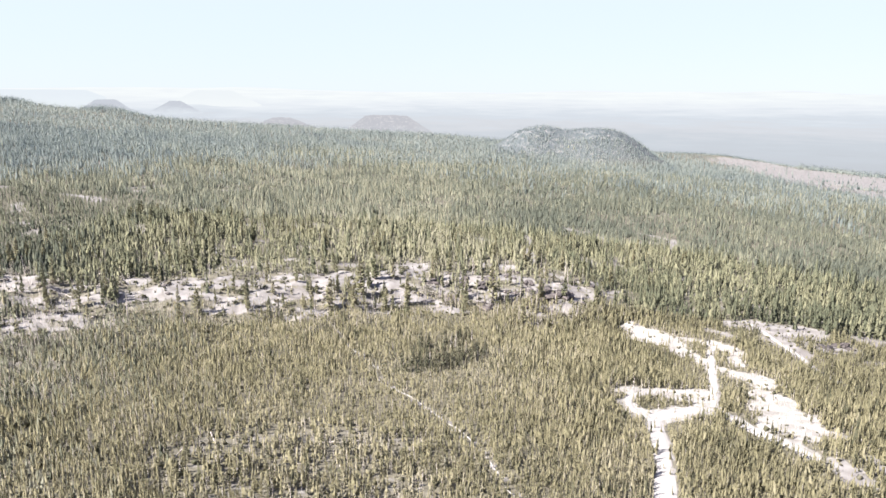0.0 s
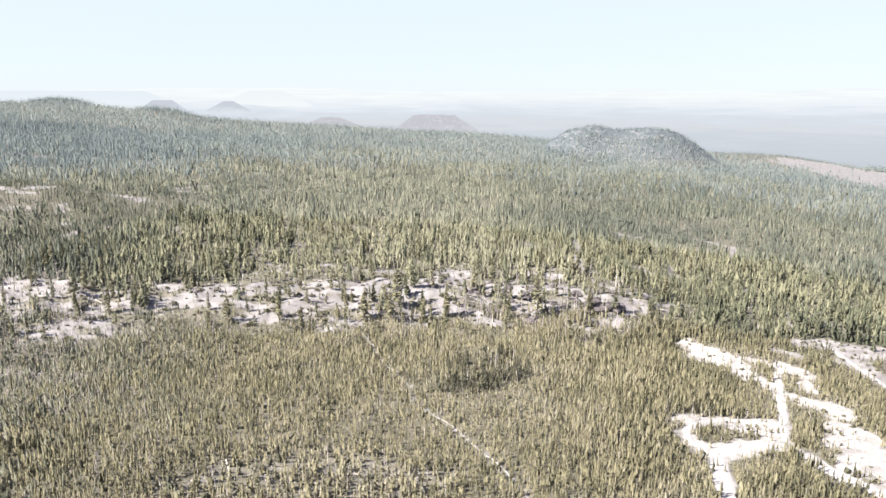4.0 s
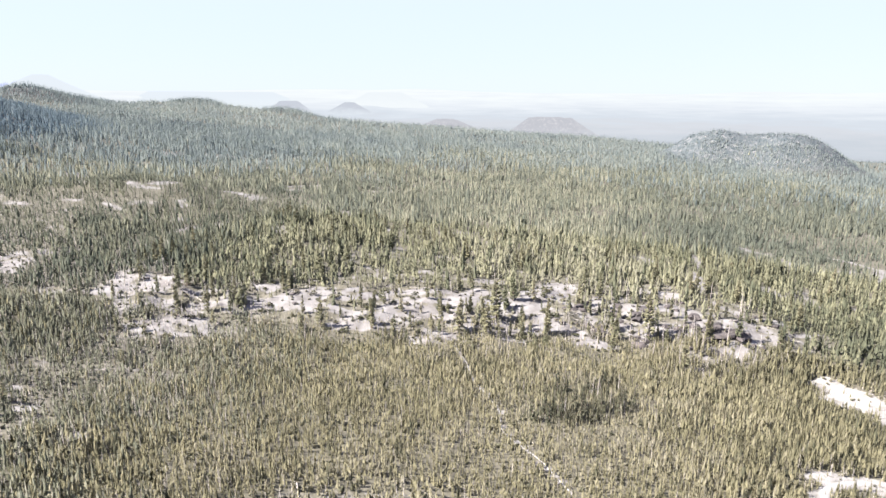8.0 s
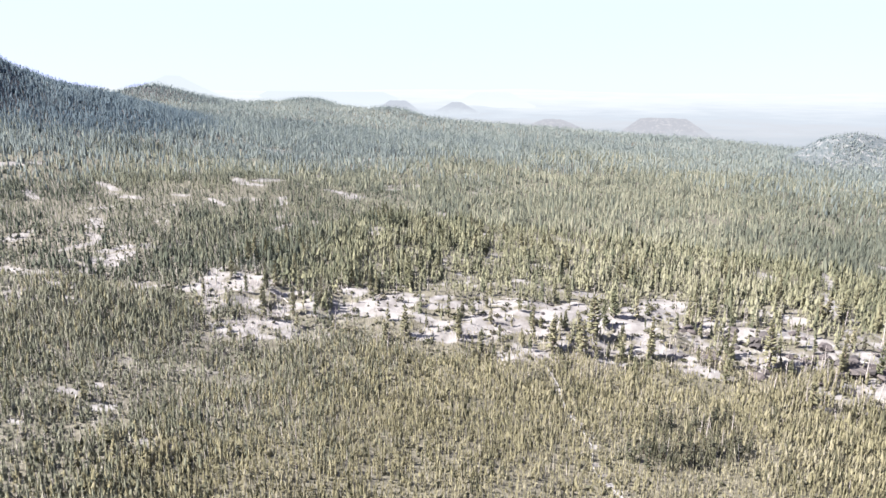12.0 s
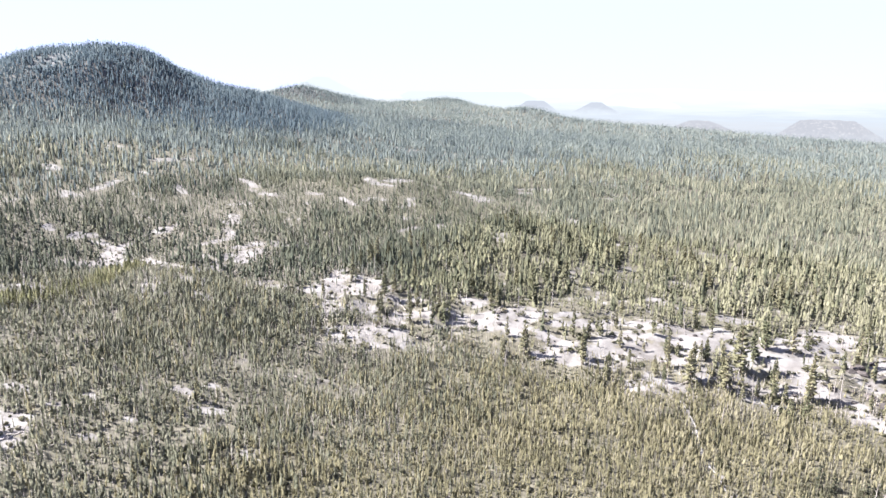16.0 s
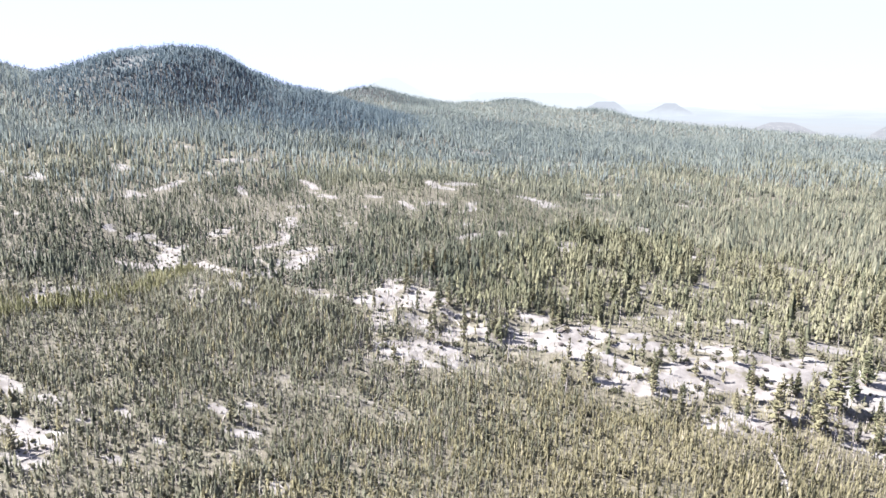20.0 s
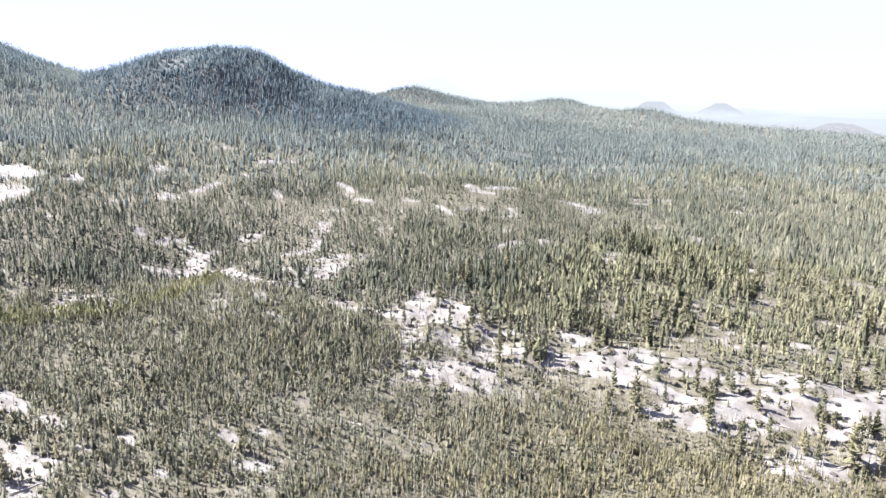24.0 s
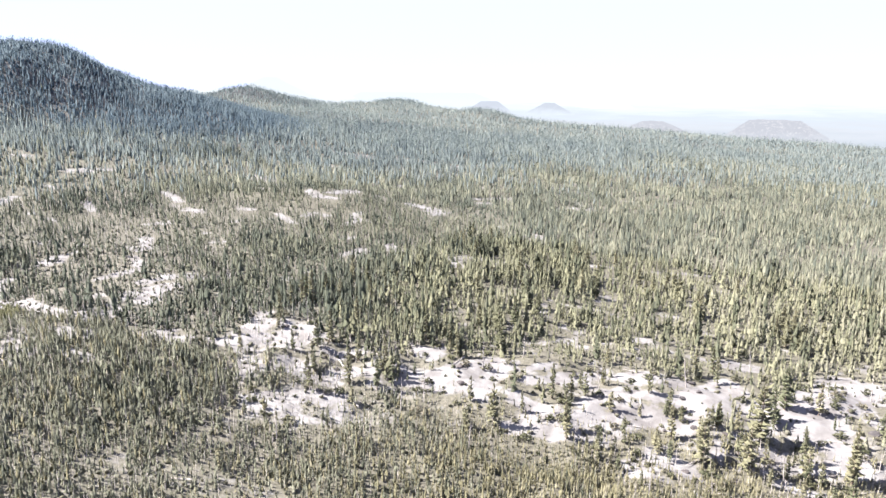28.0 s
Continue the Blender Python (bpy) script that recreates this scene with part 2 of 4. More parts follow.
SCARP_WEST = [
    (-181, 251, -187, 261, 3.3), (-175, 243, -163, 255, 6.5), (-168, 233, -154, 244, 3.7), (-151, 240, -144, 246, 1.4), (-152, 225, -137, 237, 2.9), (-150, 250, -143, 258, 1.8), (-144, 248, -135, 251, 1.9),
    (-123, 256, -116, 263, 2.5), (-116, 262, -105, 274, 5.4), (-109, 267, -101, 259, 4.5), (-115, 258, -103, 261, 2), (-128, 267, -125, 274, 3), (-95, 262, -83, 260, 3.4), (-91, 252, -81, 254, 2.9),
    (-97, 271, -88, 278, 2.4), (-97, 277, -92, 283, 1.6), (-87, 278, -79, 289, 3.6), (-81, 260, -74, 267, 3.1),
]
SCARP_MIDDLE = [
    (-77, 270, -71, 279, 3.4), (-72, 266, -66, 271, 3.3), (-68, 274, -52, 275, 4), (-70, 289, -59, 296, 4.6), (-67, 282, -54, 285, 2.4), (-57, 259, -48, 258, 4.2), (-61, 254, -55, 252, 2),
    (-51, 287, -47, 301, 6.1), (-45, 266, -39, 265, 1.5), (-37, 277, -30, 275, 3.1), (-35, 297, -23, 294, 4.1), (-32, 290, -24, 289, 2.7), (-25, 288, -18, 285, 6.5), (-21, 292, -16, 281, 5.8),
    (-29, 265, -22, 266, 2.3), (-20, 305, -14, 324, 8.3), (-14, 307, -10, 303, 4), (-8, 281, -3, 277, 2.8),
]
SCARP_EAST = [
    (-1, 293, 4, 292, 2.2), (0, 305, 3, 311, 2.5), (4, 270, 8, 272, 4.1), (-2, 270, 2, 273, 1.6), (14, 301, 19, 303, 2.5), (14, 289, 21, 283, 2.9), (18, 282, 21, 280, 2.4),
    (28, 328, 34, 327, 3.2), (32, 308, 38, 305, 5.9), (31, 291, 35, 289, 3), (44, 294, 50, 298, 2.1), (58, 304, 66, 304, 4.5), (61, 297, 68, 295, 2), (44, 281, 52, 282, 1.9),
    (54, 283, 63, 291, 3.5), (37, 300, 41, 297, 2.3), (40, 276, 43, 271, 1.2), (33, 265, 42, 263, 1.2),
]
BEHIND = [
    (51, 400, 46, 340, 2.3), (56, 446, 56, 414, 2.3), (51, 324, 54, 317, 1.6), (23, 423, 29, 411, 4.2), (13, 343, 16, 345, 2.2), (92, 504, 99, 493, 4.2), (102, 491, 109, 493, 2.7),
    (84, 381, 87, 373, 4.2), (111, 478, 112, 463, 3.6), (147, 507, 167, 486, 3), (167, 480, 156, 444, 3.2), (74, 314, 79, 318, 1.6), (74, 301, 89, 313, 1.2),
]
WESTERN = [
    (-296, 214, -284, 222, 6.5), (-288, 219, -303, 234, 5), (-305, 235, -303, 241, 2.6), (-279, 221, -270, 227, 5.2), (-275, 230, -249, 224, 3.2), (-300, 208, -296, 215, 3.6), (-328, 229, -323, 235, 2.6),
    (-318, 231, -311, 234, 1.3), (-250, 157, -250, 173, 2.7), (-239, 168, -235, 177, 3.1), (-246, 173, -241, 179, 3.5), (-224, 215, -218, 218, 4.4), (-210, 206, -203, 209, 3), (-204, 230, -200, 235, 2.3),
    (-306, 305, -287, 292, 2.6), (-281, 280, -267, 273, 2.2), (-268, 258, -265, 268, 3.2), (-250, 263, -249, 272, 3),
]
NEAR_WEST = [
    (-305, 256, -303, 263, 2.6), (-341, 221, -337, 222, 2.5), (-197, 129, -189, 130, 2.4), (-167, 123, -156, 124, 3), (-158, 117, -151, 120, 2.8), (-164, 125, -159, 127, 1.4), (-181, 133, -173, 134, 1.2),
    (-162, 135, -160, 136, 1.2), (-163, 142, -159, 143, 1.4), (-147, 142, -142, 143, 1.2), (-151, 160, -147, 161, 1.9), (-138, 158, -134, 161, 1.4), (-143, 132, -141, 132, 1.2), (-148, 167, -146, 169, 1.2),
    (-112, 151, -108, 150, 1.5), (-175, 122, -169, 125, 1.5),
]
SCARP_END = [
    (-181, 251, -180, 256, 2.1), (-175, 247, -165, 255, 3.2), (-169, 242, -161, 248, 1.6), (-170, 234, -163, 239, 1.3), (-164, 230, -162, 235, 2.6), (-159, 240, -157, 245, 1.2), (-151, 224, -145, 227, 2.4),
    (-148, 227, -139, 237, 1.7), (-147, 241, -142, 243, 1.9), (-140, 224, -136, 225, 1.7), (-132, 232, -131, 232, 1.2), (-127, 256, -122, 257, 2.7), (-125, 267, -123, 268, 1.6), (-120, 254, -110, 258, 1.5),
    (-60, 250, -49, 251, 1.3), (-34, 275, -27, 273, 2.6), (-48, 320, -42, 323, 3.4), (-29, 295, -27, 293, 2.1),
]
FARTHER = [
    (-612, 421, -579, 436, 4.6), (-570, 480, -560, 480, 4.6), (-608, 645, -602, 649, 2.9), (-501, 302, -483, 299, 4.3), (-412, 286, -432, 312, 3.1), (-398, 334, -378, 325, 3.2), (-398, 389, -369, 375, 3.5),
    (-663, 325, -649, 334, 4.6), (-487, 243, -469, 241, 3.2), (-402, 232, -400, 234, 2.6), (-325, 443, -310, 431, 4.2), (-310, 431, -300, 437, 3.9), (-310, 450, -308, 470, 5.8), (-302, 389, -284, 380, 2),
    (-222, 351, -222, 363, 4.2), (-219, 380, -204, 369, 4.7), (-202, 385, -198, 387, 4.4),
]
DISTANT = [
    (-165, 349, -160, 348, 3.2), (-167, 367, -156, 371, 4), (-529, 709, -527, 717, 5.7), (-504, 694, -482, 692, 5.7), (-480, 689, -454, 687, 5.5), (-436, 706, -422, 718, 5.7), (-411, 713, -394, 714, 5.7),
    (-341, 665, -328, 686, 5.7), (-370, 716, -365, 724, 5.4), (-236, 292, -234, 297, 1), (-217, 303, -212, 303, 1.8), (-222, 272, -219, 272, 1.4), (-351, 365, -339, 365, 4.1), (-326, 382, -317, 384, 2.2),
    (-383, 462, -371, 468, 5.7), (-280, 321, -278, 327, 2.3), (-249, 538, -243, 545, 3.1), (-122, 411, -113, 419, 3.1), (-97, 427, -74, 441, 1.9),
]
QUARRY = [
    (-521, 209, -497, 215, 15), (-438, 188, -444, 198, 9), (-471, 236, -466, 239, 4), (-258, 547, -243, 576, 3), (-202, 578, -178, 582, 3), (-203, 230, -193, 232, 3.8), (-185, 237, -179, 239, 1.6),
    (-239, 264, -231, 248, 3.9),
]
FIELD = [(640, 1430, 800, 1330, 75), (760, 1330, 900, 1250, 110), (790, 1200, 950, 1140, 90), (705, 1360, 725, 1050, 82), (765, 1080, 790, 990, 105), (610, 1140, 650, 1330, 50), (590, 1060, 650, 940, 55)]
SCARP = SCARP_WEST + SCARP_MIDDLE + SCARP_EAST + SCARP_END
SCARP_ZONE = [(-173, 257, -156, 249, 9), (-150, 222, -125, 238, 9), (-127, 258, -76, 265, 14), (-70, 270, -46, 276, 20), (-44, 282, -16, 293, 21), (-8, 298, 24, 298, 20), (30, 300, 66, 300, 17), (40, 270, 60, 286, 9)]
OPENINGS = CLEARINGS + EASTERN + SCARP + BEHIND + WESTERN + NEAR_WEST + FARTHER + DISTANT + QUARRY + FIELD


# the bald brow of the big hill
BROW = [(-850, 484, -868, 520, 22)]


# centre x, y, height, radius, steepness
HILLS = [
    (-882, 538, 57, 124, 3.1), (-805, 675, 44, 165, 2.2), (-1235, 95, 186, 305, 2.0), (-1140, 1165, 30, 75, 2.2), (-1070, 1240, 12, 80, 2.0),
    (-1066, 1669, 10, 62, 2.2), (-745, 1585, 13, 62, 2.4), (166, 1275, 47, 58, 2.4), (297, 1268, 57, 92, 2.7), (640, 1560, 10, 120, 2.2),
]


def rim(az):
    """How far the wooded plain goes before it drops to the basin, by the compass."""
    return 1670 + 330 * np.exp(-((az + 0.575) / 0.09) ** 2) - 60 * softstep(-0.68, -0.8, az)


# broad swells and hollows of the plain: x, y, rise, radius
SWELLS = [(-298, 222, -8.5, 42), (-122, 202, -5.5, 38), (-312, 446, 8, 60), (-570, 420, 10, 100), (92, 228, -5, 42), (-166, 352, 4.5, 40), (46, 350, 5, 40)]


def height(x, y):
    x, y = np.asarray(x, float), np.asarray(y, float)
    z = 5.6 - 0.0685 * x - 0.0293 * y + 0.024 * 60 * np.logaddexp(0, (y - 600) / 60)
    d = y - scarp_line(x)
    w = softstep(-230, -150, x) * softstep(110, 60, x)
    z = z + w * 10 * (1 / (1 + np.exp(-np.clip(d / 10, -30, 30))) - 0.5) * np.where(d > 0, np.exp(-np.clip(d, 0, None) / 260), np.exp(np.clip(d, None, 0) / 90))
    near = np.exp(-np.clip(np.hypot(x, y) - 300, 0, None) / 900)
    z = z + near * ((value_noise(x, y, 70, 1) - 0.5) * 4.0 + (value_noise(x, y, 19, 2) - 0.5) * 1.5)
    z = z + (value_noise(x, y, 260, 3) - 0.5) * 9.0 * softstep(300, 900, np.hypot(x, y))
    for cx, cy, h, r, k in HILLS:
        q = np.hypot(x - cx, y - cy) / r
        z = z + h * np.exp(-q ** k) * (0.94 + 0.12 * value_noise(x, y, 40, 5))
    z = z + w * np.exp(-(d / 45) ** 2) * ((value_noise(x, y, 9, 6) - 0.5) * 3.2 + (value_noise(x, y, 4.5, 7) - 0.5) * 1.3)
    for sx, sy, rise, r in SWELLS:
        z = z + rise * np.exp(-((x - sx) ** 2 + (y - sy) ** 2) / r ** 2)
    out = np.hypot(x, y) - rim(np.arctan2(x, y))
    return z - 0.30 * np.clip(out, 0, None)


# thin stands on pale ground
SPARSE = [(-52, 139, -28, 150, 12), (-46, 127, -18, 128, 12), (-34, 140, -8, 130, 10), (-20, 148, -10, 153, 6), (-143, 188, -124, 196, 7), (-141, 164, -131, 155, 7), (-148, 171, -156, 184, 6)]
THIN = SPARSE + [(-160, 142, -140, 165, 16), (-250, 240, -150, 150, 60), (-260, 150, -200, 120, 60), (-112, 150, -110, 138, 8), (66, 200, 82, 201, 5), (96, 238, 106, 246, 6)]
ROADS = [
    ("forest_road", 2.5, [(10, -78), (14, -30), (22, 30), (36, 90), (47, 122), (51, 137), (55, 149), (58, 162), (60, 172), (61, 179)]),
    ("forest_road_branch", 1.1, [(61, 177), (58, 181), (56, 187), (58, 194), (64, 200), (74, 206), (85, 206)]),
    ("forest_road_branch", 2.3, [(61, 179), (71, 187), (80, 190), (86, 185), (87, 178), (89, 172), (94, 165), (96, 158)]),
    ("forest_track", 1.3, [(84, 192), (92, 211), (97, 226), (101, 237), (104, 247), (108, 252), (114, 252)]),
    ("forest_track", 1.0, [(133, 276), (135, 253), (137, 240), (136, 231), (137, 223), (139, 216)]),
    ("foot_path", 0.22, [(-45, 250), (-40, 242), (-34, 227), (-26, 214), (-21, 205), (-20, 199), (-17, 192), (-12, 185), (-6, 178), (0, 171), (8, 156), (14, 140), (20, 120), (24, 100)]),
]


def nearness(x, y, capsules):
    """How deep each place lies in the nearest of the bare stretches: 1 at its middle line, 0 at its border, below 0 outside."""
    best = np.full(np.shape(x), -3.0)
    for ax, ay, bx, by, r in capsules:
        ex, ey = bx - ax, by - ay
        s = np.clip(((x - ax) * ex + (y - ay) * ey) / (ex * ex + ey * ey + 1e-6), 0, 1)
        best = np.maximum(best, 1 - np.hypot(x - ax - s * ex, y - ay - s * ey) / r)
    return best


ROAD_BITS = [(*a, *b, w * 1.1 + (0.1 if w > 0.6 else 0.25)) for _, w, pts in ROADS for a, b in zip(pts, pts[1:])]


def ring(x, y):
    return np.hypot(x + 8, y - 55)


def ragged(x, y):
    return (value_noise(x, y, 7, 11) - 0.5) * 0.7 + (value_noise(x, y, 19, 10) - 0.5) * 0.4 + (value_noise(x, y, 3.1, 9) - 0.5) * 0.6


def gaps(x, y):
    """Small openings with pale ground between the trees."""
    return softstep(0.44, 0.30, value_noise(x, y, 8, 24) * 0.5 + value_noise(x, y, 3.6, 25) * 0.5)


def glades(x, y):
    """Small openings scattered through the wider forest, most of them in the west."""
    some = value_noise(x, y, 24, 35) * 0.5 + value_noise(x, y, 9, 36) * 0.5
    return softstep(0.66, 0.77, some) * (0.25 + 0.45 * softstep(0, -260, x) + 0.3 * softstep(20, 80, x)) * softstep(200, 260, np.hypot(x + 8, y - 55)) * softstep(1000, 800, np.hypot(x, y))


def poor_west(x, y):
    """1 in the open, mixed forest on poor ground in the west."""
    return softstep(-90, -210, x + 0.25 * (y - 250)) * softstep(620, 430, np.hypot(x + 8, y - 55))


def broken(x, y):
    """1 in the broken forest just behind the scarp, 0 where it closes."""
    return softstep(440, 330, ring(x, y)) * (y > scarp_line(x) + 6) * softstep(260, 170, x) * (1 - poor_west(x, y))


def thinned(x, y):
    """1 in the young stands of the west, which let the ground through."""
    return softstep(-70, -130, x) * (y < scarp_line(x) + 10) * softstep(340, 300, ring(x, y))


def flecks(x, y):
    """Scattered pale openings a few trees wide."""
    return softstep(0.60, 0.72, value_noise(x, y, 6, 42) * 0.5 + value_noise(x, y, 3.4, 43) * 0.5)


def bareness(x, y):
    b = nearness(x, y, OPENINGS)
    b = np.clip((b + ragged(x, y)) * 1.2 + 0.45, 0, 1)
    b = np.maximum(b, gaps(x, y) * (0.12 + 0.20 * softstep(-0.2, 0.3, nearness(x, y, THIN)) + 0.06 * softstep(-0.3, 0.3, nearness(x, y, SPARSE))))
    b = np.maximum(b, 0.38 * softstep(-0.3, 0.4, nearness(x, y, SPARSE)))
    b = np.maximum(b, (0.22 + 0.4 * value_noise(x, y, 6, 48)) * softstep(-0.1, 0.3, nearness(x, y, SCARP_ZONE) + ragged(x, y)))
    b = np.maximum(b, np.maximum(glades(x, y) * 0.9, np.maximum(flecks(x, y) * poor_west(x, y) * 0.3, flecks(x, y) * np.maximum(broken(x, y) * 0.55, thinned(x, y) * 0.30))))
    return np.clip(np.maximum(b, nearness(x, y, ROAD_BITS) * 3), 0.12, 1)


# ---------------- ground ----------------
def spread(lo, fine_lo, fine_hi, hi, step, grow_down, grow_up):
    mid = list(np.arange(fine_lo, fine_hi, step))
    up, s = [fine_hi], step
    while up[-1] < hi:
        s *= grow_up
        up.append(up[-1] + s)
    down, s = [fine_lo - step], step
    while down[-1] > lo:
        s *= grow_down
        down.append(down[-1] - s)
    return np.array(down[::-1] + mid + up)


def mesh_from(name, co, tris, mats, which=None, attributes=(), smooth=False):
    """A mesh from arrays of places and triangles or quads."""
    me = bpy.data.meshes.new(name)
    n, k = tris.shape
    me.vertices.add(len(co))
    me.vertices.foreach_set("co", np.ascontiguousarray(co, np.float32).ravel())
    me.loops.add(n * k)
    me.loops.foreach_set("vertex_index", np.ascontiguousarray(tris, np.int32).ravel())
    me.polygons.add(n)
    me.polygons.foreach_set("loop_start", np.arange(0, n * k, k, dtype=np.int32))
    for mat in mats:
        me.materials.append(mat)
    if which is not None:
        me.polygons.foreach_set("material_index", np.ascontiguousarray(which, np.int32))
    for key, values in attributes:
        a = me.attributes.new(key, "FLOAT", "POINT")
        a.data.foreach_set("value", np.ascontiguousarray(values, np.float32))
    me.polygons.foreach_set("use_smooth", np.full(n, smooth))
    me.update(calc_edges=True)
    return me


def build_ground():
    xs, ys = spread(-2500, -330, 200, 2500, 2.1, 1.02, 1.03), spread(-1500, 105, 345, 2600, 2.1, 1.05, 1.02)
    gx, gy = np.meshgrid(xs, ys)
    x, y = gx.ravel(), gy.ravel()
    w = len(xs)
    i = (np.arange(len(ys) - 1)[:, None] * w + np.arange(w - 1)[None, :]).ravel()
    quads = np.stack([i, i + 1, i + w + 1, i + w], 1)
    bald = np.clip(nearness(x, y, BROW) * 2 + ragged(x, y), 0, 1)
    mesa = np.clip((1.12 - np.hypot((x - 238) / 175, (y - 1245) / 100)) * 4, 0, 1)
    # hill ground darkened: cinder, with the shade under the trees put in
    cone = np.zeros(len(x))
    for cx, cy, h, r, k in HILLS:
        cone = np.maximum(cone, np.clip(1.6 - np.hypot(x - cx, y - cy) / r, 0, 0.9) * min(1, h / 25) * (cx < 0))
    field = np.clip(nearness(x, y, FIELD) * 2, 0, 0.4)
    me = mesh_from("ground", np.stack([x, y, height(x, y)], 1), quads, [GROUND],
                   attributes=[("bare", bareness(x, y)), ("dark_ground", np.maximum(cone, field)), ("crag", np.maximum(mesa, bald)), ("washed", np.clip(nearness(x, y, CLEARINGS) * 0.8 + 0.9, 0, 1))], smooth=True)
    return tagged(new("ground", me), "pale pumice ground with pine litter, rolling to the hills", "ground", kind="structure")


def build_road(name, half, pts):
    """A strip along a bent line, with a low crown, on the ground."""
    line = []
    for a, b in zip(pts, pts[1:]):
        n = max(2, int(math.hypot(b[0] - a[0], b[1] - a[1]) / 2))
        line += [(a[0] + (b[0] - a[0]) * k / n, a[1] + (b[1] - a[1]) * k / n) for k in range(n)]
    p = np.array(line + [pts[-1]], float)
    for _ in range(4):
        p[1:-1] = (p[:-2] + 2 * p[1:-1] + p[2:]) / 4
    t = np.gradient(p, axis=0)
    t /= np.hypot(t[:, 0], t[:, 1])[:, None]
    side = np.stack([-t[:, 1], t[:, 0]], 1)
    if half < 1:
        p = p + side * ((value_noise(p[:, 0], p[:, 1], 9, 44) - 0.5) * 2.6 + (value_noise(p[:, 0], p[:, 1], 3, 45) - 0.5) * 0.8)[:, None]
    across = np.linspace(-1, 1, 7)
    ragged = 1 + (value_noise(p[:, 0], p[:, 1], 5, 21)[:, None] - 0.5) * 0.5
    q = p[:, None, :] + side[:, None, :] * (across[None, :] * half * ragged)[:, :, None]
    x, y = q[..., 0].ravel(), q[..., 1].ravel()
    lift = np.tile(0.10 + 0.07 * np.cos(across * 1.57) - 0.16 * (np.abs(across) > 0.99), len(p))
    i = (np.arange(len(p) - 1)[:, None] * 7 + np.arange(6)[None, :]).ravel()
    me = mesh_from(name, np.stack([x, y, height(x, y) + lift], 1), np.stack([i, i + 7, i + 8, i + 1], 1), [ROADMAT], smooth=True)
    label = "narrow pale foot path between young pines" if half < 1 else "white packed pumice forest road through young pines"
    return tagged(new(name, me), label, "path" if half < 1 else "road", kind="structure")


build_ground()
for road_name, road_half, road_points in ROADS:
    build_road(road_name, road_half, road_points)

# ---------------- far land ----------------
# the far land glows by itself, with haze painted as emission
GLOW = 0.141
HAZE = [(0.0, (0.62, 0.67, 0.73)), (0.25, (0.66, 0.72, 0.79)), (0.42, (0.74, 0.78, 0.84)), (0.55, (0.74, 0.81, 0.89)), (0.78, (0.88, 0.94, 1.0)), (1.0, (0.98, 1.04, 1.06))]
FARLAND = painted_haze_material("painted_haze_basin", HAZE, 2650, 4800, GLOW)


def painted_haze_hill(name, foot, crest, speck, amount):
    """A far cinder cone with haze painted as glow: tone from foot to crest, with specks of bare rock and brush."""
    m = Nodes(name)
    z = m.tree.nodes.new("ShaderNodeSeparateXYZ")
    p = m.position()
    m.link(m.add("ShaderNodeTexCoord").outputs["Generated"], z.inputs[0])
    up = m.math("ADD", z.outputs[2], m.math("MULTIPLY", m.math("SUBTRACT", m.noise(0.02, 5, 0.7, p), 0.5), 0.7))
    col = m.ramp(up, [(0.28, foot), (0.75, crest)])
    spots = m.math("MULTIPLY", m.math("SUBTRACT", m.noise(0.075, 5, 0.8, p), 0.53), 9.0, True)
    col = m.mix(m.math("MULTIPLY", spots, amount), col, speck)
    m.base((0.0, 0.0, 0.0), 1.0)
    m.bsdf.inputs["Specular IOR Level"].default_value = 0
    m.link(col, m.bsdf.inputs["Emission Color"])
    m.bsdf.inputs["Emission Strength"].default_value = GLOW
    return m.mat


# foot and crest tones carry the haze, given as emission
PALE_HILL = painted_haze_hill("haze_pale_far_hill", (0.70, 0.75, 0.81), (0.60, 0.62, 0.675), (0.92, 0.91, 0.93), 0.75)
BLUE_HILL = painted_haze_hill("haze_blue_far_hill", (0.80, 0.87, 0.94), (0.63, 0.68, 0.76), (0.78, 0.80, 0.86), 0.35)
FAINT_HILL = painted_haze_hill("haze_faint_far_hill", (0.87, 0.95, 1.01), (0.85, 0.93, 1.0), (0.87, 0.94, 1.0), 0.3)
FAINTEST_HILL = painted_haze_hill("haze_faintest_far_hill", (0.94, 1.0, 1.03), (0.91, 0.975, 1.015), (0.92, 0.98, 1.015), 0.3)


def build_basin():
    az = np.linspace(-math.pi, math.pi, 361)
    r = np.append(np.linspace(2300, 4620, 57), [4650, 4680, 4700])
    a, q = np.meshgrid(az, r)
    x, y, q = (q * np.sin(a)).ravel(), (q * np.cos(a)).ravel(), q.ravel()
    crest = 85 + 4650 * (0.001 + 0.010 * value_noise(x, y, 420, 33) * value_noise(x, y, 1400, 34))
    z = np.where(q < 4660, -215 + (q - 2300) * 0.117 + (value_noise(x, y, 500, 31) - 0.5) * 22, crest)
    i = (np.arange(59)[:, None] * 361 + np.arange(360)[None, :]).ravel()
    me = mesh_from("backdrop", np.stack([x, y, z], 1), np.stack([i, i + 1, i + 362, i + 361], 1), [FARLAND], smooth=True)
    tagged(new("backdrop", me), "wide basin reaching the horizon, its haze painted as glow", "backdrop", kind="structure")


